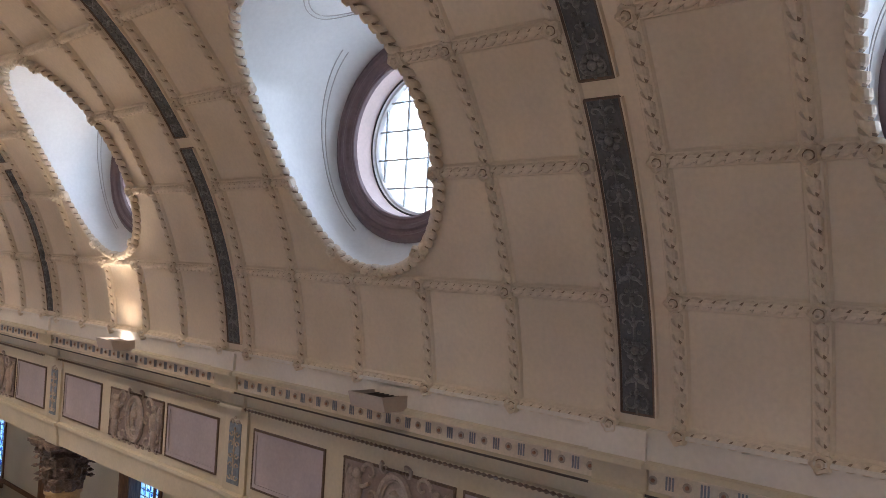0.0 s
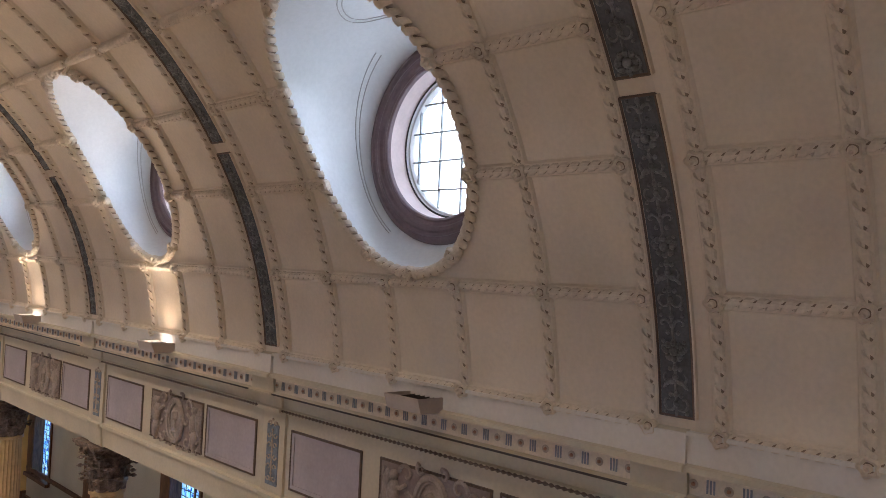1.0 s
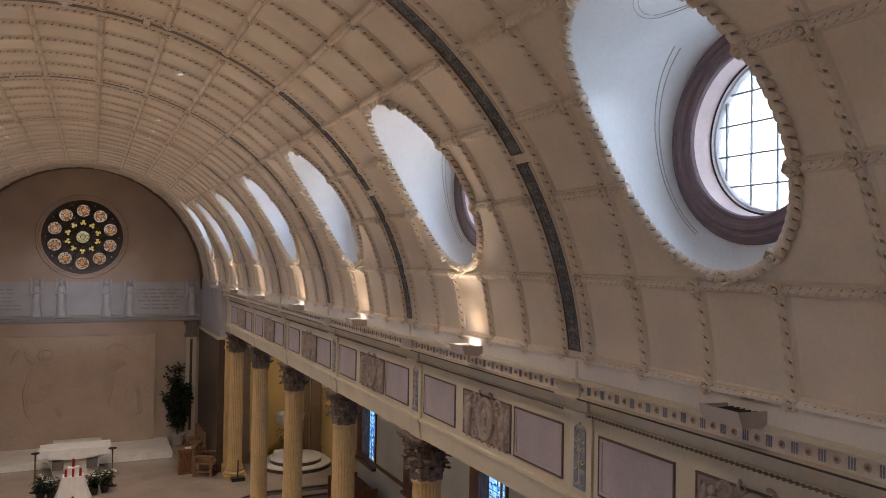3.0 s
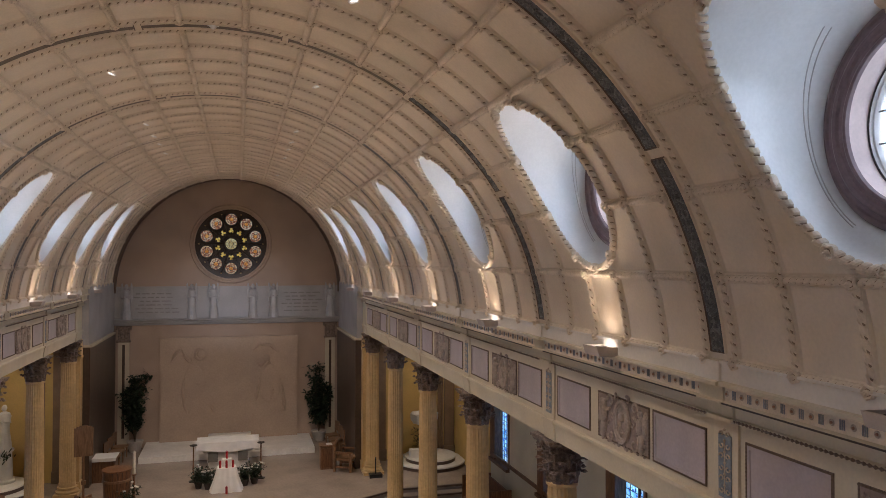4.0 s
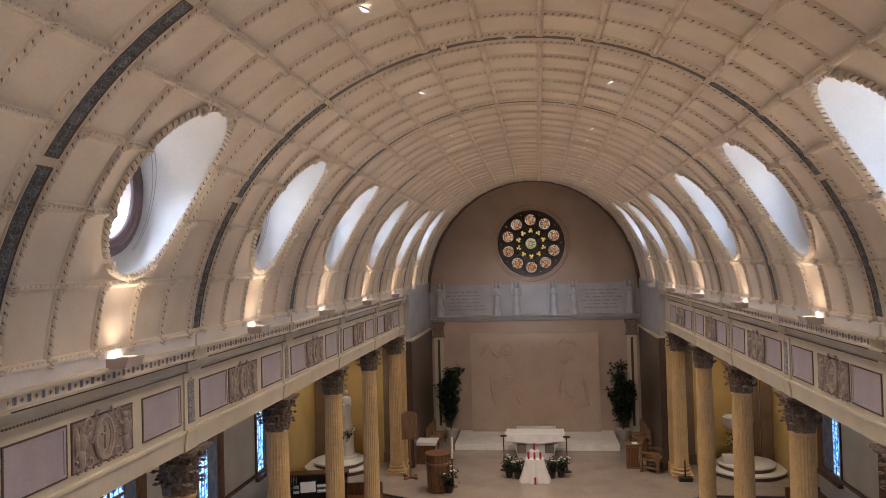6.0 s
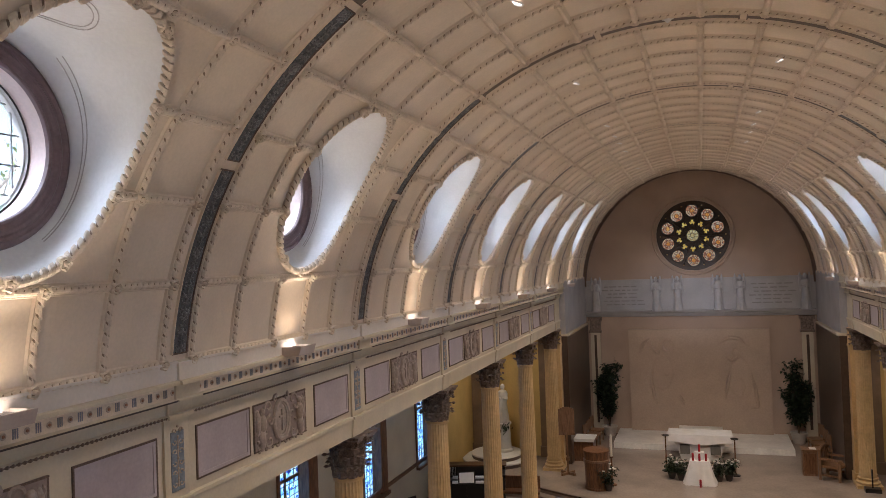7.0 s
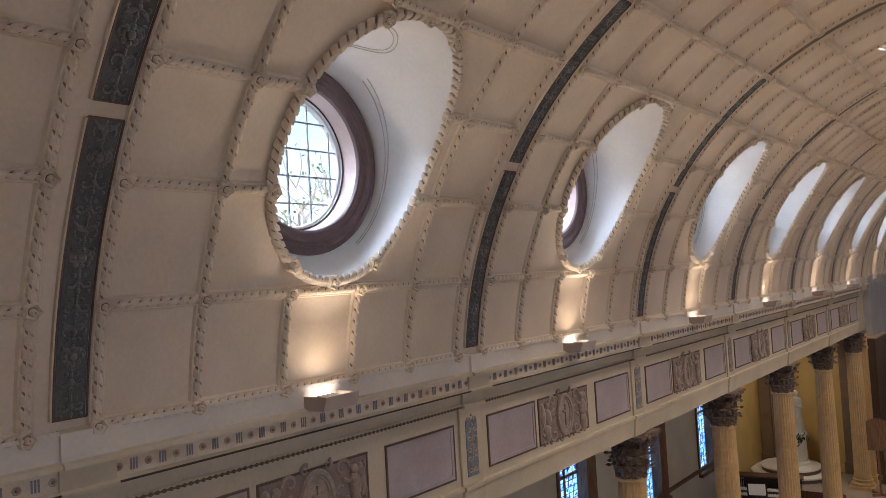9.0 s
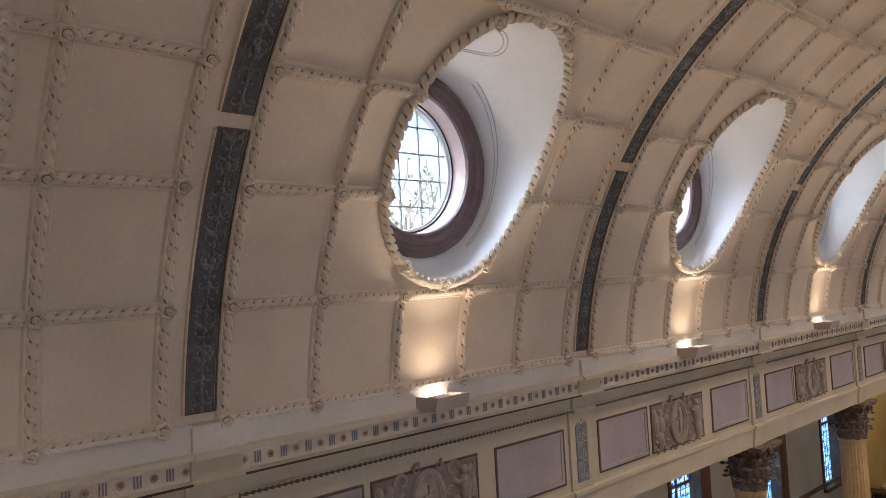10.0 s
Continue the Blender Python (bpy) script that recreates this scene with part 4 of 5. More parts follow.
# ---- columns ----
def column_meshes(base):
    n = 96
    def flutes(pr, a):
        w = np.where((pr[:, 1] > base + 0.45) & (pr[:, 1] < 4.5), 1.0, 0.0)[:, None]
        return pr[:, 0][:, None] * (1 - 0.075 * w * np.abs(np.sin(12 * a))[None, :] ** 0.7)
    shaft = Pile().lathe([(0.245, base + 0.30), (0.245, base + 0.36), (0.24, base + 0.44), (0.24, base + 0.46), (0.238, 1.8), (0.228, 3.2), (0.213, 4.40), (0.21, 4.45), (0.21, 4.47), (0.215, 4.49), (0.235, 4.50), (0.235, 4.54), (0.21, 4.56)], n, flute=flutes)
    foot = Pile().lathe([(0.32, base + 0.10), (0.345, base + 0.13), (0.345, base + 0.17), (0.31, base + 0.19), (0.28, base + 0.21), (0.275, base + 0.24), (0.295, base + 0.26), (0.295, base + 0.29), (0.245, base + 0.31)], 40)
    foot.box(-0.36, 0.36, -0.36, 0.36, base, base + 0.10)
    cap = Pile().lathe([(0.205, 4.54), (0.215, 4.80), (0.235, 4.98), (0.30, 5.10)], 32)
    rng = random.Random(2)
    for tier, (zb, hh, rr, cnt, off) in enumerate(((4.55, 0.26, 0.215, 8, 0.0), (4.64, 0.34, 0.225, 8, 0.5), (4.77, 0.36, 0.24, 8, 0.0))):
        for i in range(cnt):
            an = (i + off) * 2 * math.pi / cnt
            u = np.linspace(0, 1, 12)
            out = rr + 0.012 + 0.02 * u + 0.16 * np.clip(u - 0.60, 0, 1) ** 1.1 * 2.2
            zz = zb + hh * np.sin(u * 1.9) / math.sin(1.5)
            zz = zb + hh * (u - 0.55 * np.clip(u - 0.72, 0, 1) ** 1.0 * 2)
            wid = 0.092 * np.sin(np.clip(u * 0.66 + 0.24, 0, 1) * math.pi) * (1 + 0.42 * np.cos(u * 26))
            rows = []
            for v, lift in ((-1, -0.012), (-0.5, 0.006), (0, 0.022), (0.5, 0.006), (1, -0.012)):
                th = an + v * wid / rr * 0.95
                rows.append(np.stack([(out + lift) * np.cos(th), (out + lift) * np.sin(th), zz], -1))
            cap.sheet(np.array(rows))
            cap.ball((out[-2] * math.cos(an), out[-2] * math.sin(an), zz[-2]), 0.034, 8, (1, 1, 0.8))
    for i in range(4):
        an = math.pi / 4 + i * math.pi / 2
        d = np.array((math.cos(an), math.sin(an)))
        q = np.linspace(0, 1, 22)
        ang = q * 7.5
        rad = 0.062 * (1 - 0.78 * q)
        for o in (-0.03, 0.03):
            w = np.array((-d[1], d[0])) * o
            rr = 0.315 + rad * np.cos(ang)
            cap.tube(np.stack([d[0] * rr + w[0], d[1] * rr + w[1], 5.05 + rad * np.sin(ang)], -1), 0.02, 6)
        e = i * math.pi / 2
        cap.ball((0.31 * math.cos(e), 0.31 * math.sin(e), 5.12), 0.045, 8)
    ab = Pile()
    t = np.linspace(0, 2 * math.pi, 48, endpoint=False)
    m = np.maximum(np.abs(np.cos(t)), np.abs(np.sin(t)))
    sq = 0.33 / m * (1 - 0.10 * np.clip((m - 0.8) * 5, 0, 1))
    rows = [np.stack([sq * f * np.cos(t), sq * f * np.sin(t), np.full(48, z)], -1) for f, z in ((0.6, 5.10), (0.98, 5.11), (1.0, 5.14), (1.08, 5.16), (1.08, 5.20), (0.2, 5.201))]
    ab.sheet(np.array(rows), wrap=True)
    return [("base", foot.mesh("base", M_COLUMN)), ("shaft", shaft.mesh("shaft", M_COLUMN)), ("capital", cap.mesh("capital", M_CAPITAL)), ("abacus", ab.mesh("abacus", M_CAPITAL))]


low, high = column_meshes(0.0), column_meshes(CHOIR)
for s in (1, -1):
    for k in range(0, 7):
        y = k * BAY + 0.40
        c = thing("column", "fluted ochre marble column with a dark leafy capital", "column", "nave columns", m=pose(s * 4.92, y, 0))
        for name, me in (high if k >= 6 else low):
            put(name, me, c)

# ---- aisles ----
M_AISLE = tinted("pale_aisle_wall", (0.62, 0.58, 0.46), 0.7, 25, 0.06, 0.05, stain=1.2, stain_dark=0.88)
M_YELLOW = tinted("warm_lit_yellow_wall", (0.62, 0.44, 0.16), 0.7, 25, 0.06, 0.05, stain=1.2, stain_dark=0.85)
M_OAK = wooden("brown_oak", (0.10, 0.045, 0.022), (0.24, 0.115, 0.055))
M_OAKLIGHT = wooden("light_oak", (0.16, 0.085, 0.045), (0.30, 0.175, 0.10))
AX = 8.4
for s, name in ((1, "wall_aisle_east"), (-1, "wall_aisle_west")):
    w = thing(name, "pale aisle wall with tall stained-glass windows and an oak rail", "wall", kind="structure")
    if s < 0:
        w.matrix_basis = MIRROR
    wall, wood = Pile(), Pile()
    y = -4.0
    for k in range(-1, 6):
        a, b = k * BAY, k * BAY + 1.15
        wall.box(AX, AX + 0.5, y, a - 0.12, 0, 5.2)
        wall.box(AX, AX + 0.5, a - 0.12, b + 0.45, 0, 1.35)
        wall.box(AX, AX + 0.5, a - 0.12, b + 0.45, 4.75, 5.2)
        y = b + 0.45
    wall.box(AX, AX + 0.5, y, 21.65, 0, 5.2)
    put("wall_face", (wall, M_AISLE, False), w)
    # Yellow from here on, with the warm light on it put into the colour.
    put("wall_face", (Pile().box(AX - 0.003, AX + 0.5, 21.65, 26.5, 0, 5.2), M_YELLOW, False), w)
    rail = Pile().box(AX - 0.05, AX + 0.01, -4, 21.6, 1.42, 1.52).box(AX - 0.035, AX + 0.01, -4, 21.6, 0, 0.16)
    put("oak_rail", (rail, M_OAK, False), w)
    reveal_m = Pile().box(AX - 0.04, AX + 0.45, -0.12, -0.02, 1.35, 4.75).box(AX - 0.04, AX + 0.45, 1.17, 1.60, 1.35, 4.75).box(AX - 0.12, AX + 0.45, -0.12, 1.60, 1.27, 1.36).box(AX + 0.2, AX + 0.3, 0.55, 0.60, 1.36, 4.75).box(AX + 0.2, AX + 0.3, 0, 1.15, 3.0, 3.06).mesh("window_frame", M_OAK, False)
    pane_m = Pile().box(AX + 0.24, AX + 0.25, -0.02, 1.17, 1.36, 4.75).mesh("pane", M_BLUEGLASS, False)
    leads = Pile()
    for z in np.arange(1.5, 4.7, 0.14):
        leads.box(AX + 0.228, AX + 0.24, 0, 1.15, z - 0.007, z + 0.007)
    for yy in (0.19, 0.37, 0.78, 0.97):
        leads.box(AX + 0.228, AX + 0.24, yy - 0.006, yy + 0.006, 1.36, 4.75)
    leads_m = leads.mesh("leading", M_DARK, False)
    for k in range(-1, 6):
        wi = thing("window_2", "tall blue stained-glass window in a deep oak frame", "window", kind="structure", m=(MIRROR if s < 0 else Matrix()) @ pose(0, k * BAY, 0))
        put("window_frame", reveal_m, wi)
        put("pane", pane_m, wi)
        put("leading", leads_m, wi)
        L = new("aisle_skylight", bpy.data.lights.new("aisle_skylight", "AREA"))
        L.data.shape, L.data.size, L.data.size_y, L.data.energy, L.data.color = "RECTANGLE", 3.3, 1.1, AISLE_W * (0.65 if s > 0 else 1.0), (0.85, 0.93, 1.0)
        L.matrix_world = Matrix.Translation((s * (AX + 0.45), k * BAY + 0.58, 3.05)) @ Matrix.Rotation(s * math.pi / 2, 4, "Y")
    # end wall of the aisle with an arched niche
    e = thing("wall_aisle_end", "yellow aisle end wall with an arched statue niche", "wall", kind="structure")
    if s < 0:
        e.matrix_basis = MIRROR
    NY, nc, nw, spring = 26.0, 6.95, 0.82, 3.55
    ez = Pile()
    arch = [(nc + nw * math.cos(t), spring + nw * math.sin(t)) for t in np.linspace(0, math.pi, 21)]
    inner = [(nc + nw, CHOIR - 0.3)] + arch + [(nc - nw, CHOIR - 0.3)]
    outer_pts = []
    for x, z in inner:
        if z <= spring:
            outer_pts.append((AX if x > nc else 4.75, z))
        else:
            dx, dz = x - nc, z - spring
            k1 = (AX - nc) / dx if dx > 1e-6 else ((4.75 - nc) / dx if dx < -1e-6 else 99)
            k2 = (5.2 - spring) / dz if dz > 1e-6 else 99
            kk = min(k1, k2)
            outer_pts.append((nc + dx * kk, spring + dz * kk))
    ez.sheet(np.array([[(x, NY + 0.55, z) for x, z in inner], [(x, NY, z) for x, z in inner], [(x, NY, z) for x, z in outer_pts]]))
    ez.add([(x, NY + 0.55, z) for x, z in inner], [tuple(range(len(inner)))])
    put("wall_face", (ez, M_YELLOW, False), e)
    su = Pile()
    for rr, hh in ((nw + 0.02, 0.03), (nw + 0.12, 0.05)):
        path = [(nc + rr, NY - hh * 0.4, CHOIR)] + [(nc + rr * math.cos(t), NY - hh * 0.4, spring + rr * math.sin(t)) for t in np.linspace(0, math.pi, 30)] + [(nc - rr, NY - hh * 0.4, CHOIR)]
        su.tube(path, 0.06, 8, normal=(0, 1, 0.01))
    put("niche_surround", (su, tinted("brown_stone", (0.24, 0.165, 0.11), 0.5, 30, 0.1, 0.05)), e)
    for x0, x1 in ((7.98, 8.36), (5.30, 5.68)):
        put("pilaster", (Pile().box(x0, x1, NY - 0.14, NY, CHOIR, 5.2).box(x0 - 0.03, x1 + 0.03, NY - 0.18, NY, CHOIR, 0.7).box(x0 - 0.03, x1 + 0.03, NY - 0.18, NY, 4.7, 4.85), bpy.data.materials["brown_stone"] if s > 0 else bpy.data.materials["brown_stone"], False), e)
ac = Pile().box(5.14, AX + 0.5, -4.2, 26.6, 5.2, 5.35).box(-AX - 0.5, -5.14, -4.2, 26.6, 5.2, 5.35)
# Unseen lamps, added to give the warm glow on the shrine walls.
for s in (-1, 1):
    d = thing("downlight", "unseen round downlight assumed in the aisle ceiling, lit", "lamp", "aisle downlights", m=pose(s * 6.9, 23.6, 5.2))
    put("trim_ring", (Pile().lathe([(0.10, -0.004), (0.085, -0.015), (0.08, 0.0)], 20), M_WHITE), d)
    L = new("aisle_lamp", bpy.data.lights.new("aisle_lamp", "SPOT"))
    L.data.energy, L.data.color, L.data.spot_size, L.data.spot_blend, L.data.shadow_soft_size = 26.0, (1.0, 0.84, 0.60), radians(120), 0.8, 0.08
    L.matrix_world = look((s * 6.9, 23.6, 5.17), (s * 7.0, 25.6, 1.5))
tagged(put("ceiling_aisle", (ac, M_AISLE, False)), "flat pale aisle ceiling", "ceiling", kind="structure")
sw = Pile().box(-8.9, 8.9, -4.4, -4.0, 0, 11.2)
tagged(put("wall_south", (sw, M_PLASTER, False)), "plain cream wall closing the nave", "wall", kind="structure")

# ---- lamps ----
M_HOUSING = tinted("beige_housing", (0.50, 0.43, 0.39), 0.5, 40, 0.06, 0.03)
M_LAMP = glowing("lamp_glass", (1.0, 0.90, 0.76), 1.6)
M_LAMP_OFF = tinted("dark_lamp_glass", (0.05, 0.05, 0.055), 0.2, 40, 0.05, 0.0)
hs = Pile()
HY = 0.175
sec = [(4.462, 6.675), (4.235, 6.685), (4.195, 6.795), (4.207, 6.797), (4.247, 6.698), (4.462, 6.690)]
hs.sheet(np.array([[(x, y, z) for y in (-HY, HY)] for x, z in sec]))
for y in (-HY, HY):
    for dy in (0.0, -0.012 * (1 if y > 0 else -1)):
        hs.add([(4.462, y + dy, 6.675), (4.235, y + dy, 6.685), (4.195, y + dy, 6.795), (4.462, y + dy, 6.785)], [(0, 1, 2, 3)])
hs_mesh = hs.mesh("housing", M_HOUSING, False)
lampface = Pile().box(4.27, 4.44, -0.13, 0.13, 6.745, 6.755)
on_mesh, off_mesh = lampface.mesh("lamp_face", M_LAMP, False), lampface.mesh("lamp_face", M_LAMP_OFF, False)
fin = Pile()
for i in range(5):
    fin.box(4.24, 4.45, -0.10 + i * 0.05, -0.096 + i * 0.05, 6.755, 6.775)
fin_mesh = fin.mesh("fins", M_DARK, False)
for s in (1, -1):
    for k in range(0, 7):
        lit = not (s > 0 and k == 0)
        mm = pose(0, k * BAY + 2.06, 0)
        u = thing("cornice_uplight", "beige metal uplight on the cornice, " + ("lit warm" if lit else "switched off"), "lamp", "cornice uplights")
        u.matrix_basis = (MIRROR if s < 0 else Matrix()) @ mm
        put("housing", hs_mesh, u)
        put("lamp_face", on_mesh if lit else off_mesh, u)
        put("fins", fin_mesh, u)
        if lit:
            L = new("uplight", bpy.data.lights.new("uplight", "SPOT"))
            L.data.energy, L.data.color, L.data.spot_size, L.data.spot_blend, L.data.shadow_soft_size = UPLIGHT_W, (1.0, 0.72, 0.44), radians(128), 1.0, 0.06
            L.matrix_world = look((s * 4.29, k * BAY + 2.06, 6.80), (s * 4.26, k * BAY + 2.06, 9.5))
            # the wide throw across the vault
            F = new("floodlight", bpy.data.lights.new("floodlight", "SPOT"))
            F.data.energy, F.data.color, F.data.spot_size, F.data.spot_blend, F.data.shadow_soft_size = FLOOD_W * (1.0 if k < 3 else 0.65), (1.0, 0.82, 0.60), radians(112), 0.7, 0.03
            F.matrix_world = look((s * 4.22, k * BAY + 2.06, 6.83), (s * 2.2, k * BAY + 2.06, 9.9))
M_DOWN = glowing("downlight_glass", (1.0, 0.93, 0.82), 0.4)
dl_mesh = Pile().lathe([(0.105, -0.004), (0.10, -0.016), (0.088, -0.020), (0.082, -0.004)], 24).mesh("trim_ring", M_WHITE)
dg_mesh = Pile().lathe([(0.082, -0.006), (0.05, -0.010), (0.001, -0.012)], 24).mesh("lens", M_DOWN)
# Pairs at -2.00 and 1.95 are unseen, added to brighten the near bays.
for y, aimed in ((-2.00, False), (1.95, False), (5.95, False), (9.87, False), (13.95, False), (15.40, (29.6, 3.0, 50, 130.0, (1.0, 0.86, 0.72))), (16.50, (30.1, 6.2, 19, 130.0, (0.80, 0.88, 1.0))), (18.00, False), (22.00, False)):
    for x in (-1.5, 1.5):
        t = math.degrees(math.acos(x / A))
        c = vault(y, t, 0.004)
        d = thing("downlight", "small round recessed downlight in the vault, lit", "lamp", "vault downlights", m=Matrix.Translation(c.tolist()) @ Matrix.Rotation(-radians(90 - t) * 0.97, 4, "Y"))
        put("trim_ring", dl_mesh, d)
        put("lens", dg_mesh, d)
        L = new("downlight_lamp", bpy.data.lights.new("downlight_lamp", "SPOT"))
        L.data.energy, L.data.color, L.data.spot_size, L.data.spot_blend, L.data.shadow_soft_size = DOWNLIGHT_W * (0.4 if y < 4 else 1.05), (1.0, 0.82, 0.60), radians(100), 0.9, 0.06
        L.matrix_world = Matrix.Translation((x, y, float(c[2]) - 0.05))
        if aimed:
            ty, tz, wide, watts, hue = aimed
            L.data.energy, L.data.spot_size, L.data.color = watts, radians(wide), hue
            L.matrix_world = look((x, y, float(c[2]) - 0.05), (x * 0.5, ty, tz))
sensor = thing("projector_bracket", "small white tapered bracket fixed under the vault's crown", "fixture", m=pose(0.0, 2 * BAY + 0.02, Z0 + BV))
put("plate", (Pile().box(-0.07, 0.07, -0.02, 0.02, -0.022, 0.0), M_WHITE, False), sensor)
put("cone", (Pile().lathe([(0.05, -0.022), (0.045, -0.032), (0.02, -0.058), (0.001, -0.062)], 16), M_WHITE), sensor)

# ---- things in the choir ----
M_LINEN = tinted("white_linen", (0.80, 0.78, 0.76), 0.85, 80, 0.05, 0.1, stain=4, stain_dark=0.92)
M_RED = tinted("red_wax", (0.42, 0.02, 0.03), 0.4, 30, 0.1, 0.0)
M_WAX = tinted("white_wax", (0.78, 0.74, 0.64), 0.4, 30, 0.05, 0.0)
M_IRON = tinted("dark_iron", (0.035, 0.03, 0.028), 0.45, 40, 0.2, 0.05, metal=0.5)
M_LEAF = tinted("leaf_green", (0.024, 0.042, 0.02), 0.5, 40, 0.3, 0.1, stain=8, stain_dark=0.5)
M_BLOOM = tinted("white_blossom", (0.75, 0.72, 0.66), 0.7, 40, 0.1, 0.05)
M_POT = tinted("pale_pot", (0.55, 0.50, 0.44), 0.6, 30, 0.1, 0.05)
M_CLAY = tinted("dark_pot", (0.06, 0.045, 0.04), 0.6, 30, 0.1, 0.05)
M_BARK = tinted("bark", (0.12, 0.08, 0.05), 0.8, 40, 0.3, 0.2)
M_BLACK = tinted("black_lacquer", (0.018, 0.017, 0.018), 0.3, 40, 0.1, 0.0)
M_SEAT = tinted("worn_seat", (0.30, 0.17, 0.09), 0.6, 40, 0.2, 0.1)
M_STAT = tinted("white_statue", (0.66, 0.64, 0.60), 0.6, 40, 0.08, 0.1)


def boxes(*rows):
    p = Pile()
    for r in rows:
        p.box(*r)
    return p


# altar: linen-covered top on a tapering stone block
altar = thing("altar", "pale stone altar table with a white linen cloth", "altar", m=pose(-0.02, 26.7, CHOIR))
ab = Pile()
prof = [(0.62, 0.0), (0.66, 0.05), (0.78, 0.5), (1.02, 0.86)]
ab.sheet(np.array([[(sx * w, sy * (0.30 + 0.1 * z), z) for sx, sy in ((-1, -1), (1, -1), (1, 1), (-1, 1))] for w, z in prof]), wrap=True)
put("block", (ab, M_PALE, False), altar)
put("mensa", (boxes((-1.08, 1.08, -0.48, 0.48, 0.86, 0.95)), M_PALE, False), altar)
cl = Pile()
rows = []
for i, (y, z) in enumerate(((-0.505, 0.66), (-0.50, 0.80), (-0.495, 0.965), (0.495, 0.965), (0.50, 0.72))):
    xs = np.linspace(-1.095, 1.095, 40)
    wob = 0.012 * np.sin(xs * 11) * (1.0 if i in (0, 1, 4) else 0.0)
    drop = -0.05 * np.cos(xs / 1.095 * math.pi) * (i == 0)
    rows.append(np.stack([xs, y + wob, z + drop], -1))
cl.sheet(np.array(rows))
for s in (-1, 1):
    cl.add([(s * 1.096, -0.495, 0.965), (s * 1.096, 0.495, 0.965), (s * 1.10, 0.49, 0.62), (s * 1.10, -0.49, 0.62)], [(0, 1, 2, 3)])
put("cloth", (cl, M_LINEN), altar, None, "white linen altar cloth")
# Dark boxes on the front; the niches' shade is put in their colour.
for x in (-0.52, 0.52):
    put("niche", (boxes((x - 0.17, x + 0.17, -0.44, -0.36, 0.26, 0.58)), tinted("niche_shadow", (0.16, 0.15, 0.13), 0.7), False), altar)
bench = put("step_block", (boxes((-0.82, 0.82, 29.35, 29.75, CHOIR + 0.22, CHOIR + 0.52)), M_PALE, False))
tagged(bench, "low pale marble block on the altar platform", "block")


def draped_table():
    t = thing("credence_table", "small table under a long draped white cloth", "table", m=pose(-0.03, 23.72, CHOIR))
    p = Pile()
    n = 64
    a = np.linspace(0, 2 * math.pi, n, endpoint=False)
    rows = []
    for z, w in ((0.0, 0.52), (0.02, 0.515), (0.35, 0.40), (0.70, 0.31), (0.74, 0.30), (0.742, 0.02)):
        sq = w / np.maximum(np.abs(np.cos(a)), np.abs(np.sin(a))) ** 0.8
        sq = sq * (1 + 0.05 * np.cos(a * 14) * (1 - z))
        rows.append(np.stack([sq * np.cos(a), sq * 0.75 * np.sin(a), np.full(n, z)], -1))
    p.sheet(np.array(rows), wrap=True)
    put("cloth", (p, M_LINEN), t)
    put("upper_step", (boxes((-0.15, 0.15, -0.02, 0.2, 0.74, 0.98)), M_LINEN, False), t)
    return t


draped_table()
candle_mesh = Pile().lathe([(0.0, 0.0), (0.036, 0.0), (0.036, 0.23), (0.02, 0.235), (0.006, 0.22), (0.003, 0.26), (0.0, 0.26)], 14).mesh("candle", M_RED)
for x, y, z in ((-0.23, 23.58, CHOIR + 0.745), (-0.03, 23.56, CHOIR + 0.745), (0.17, 23.58, CHOIR + 0.745), (-0.03, 23.81, CHOIR + 0.985), (-0.02, 23.22, CHOIR)):
    c = put("candle", candle_mesh, None, pose(x, y, z))
    tagged(c, "short red wax pillar candle with a wick", "candle", "red candles on the cloth")


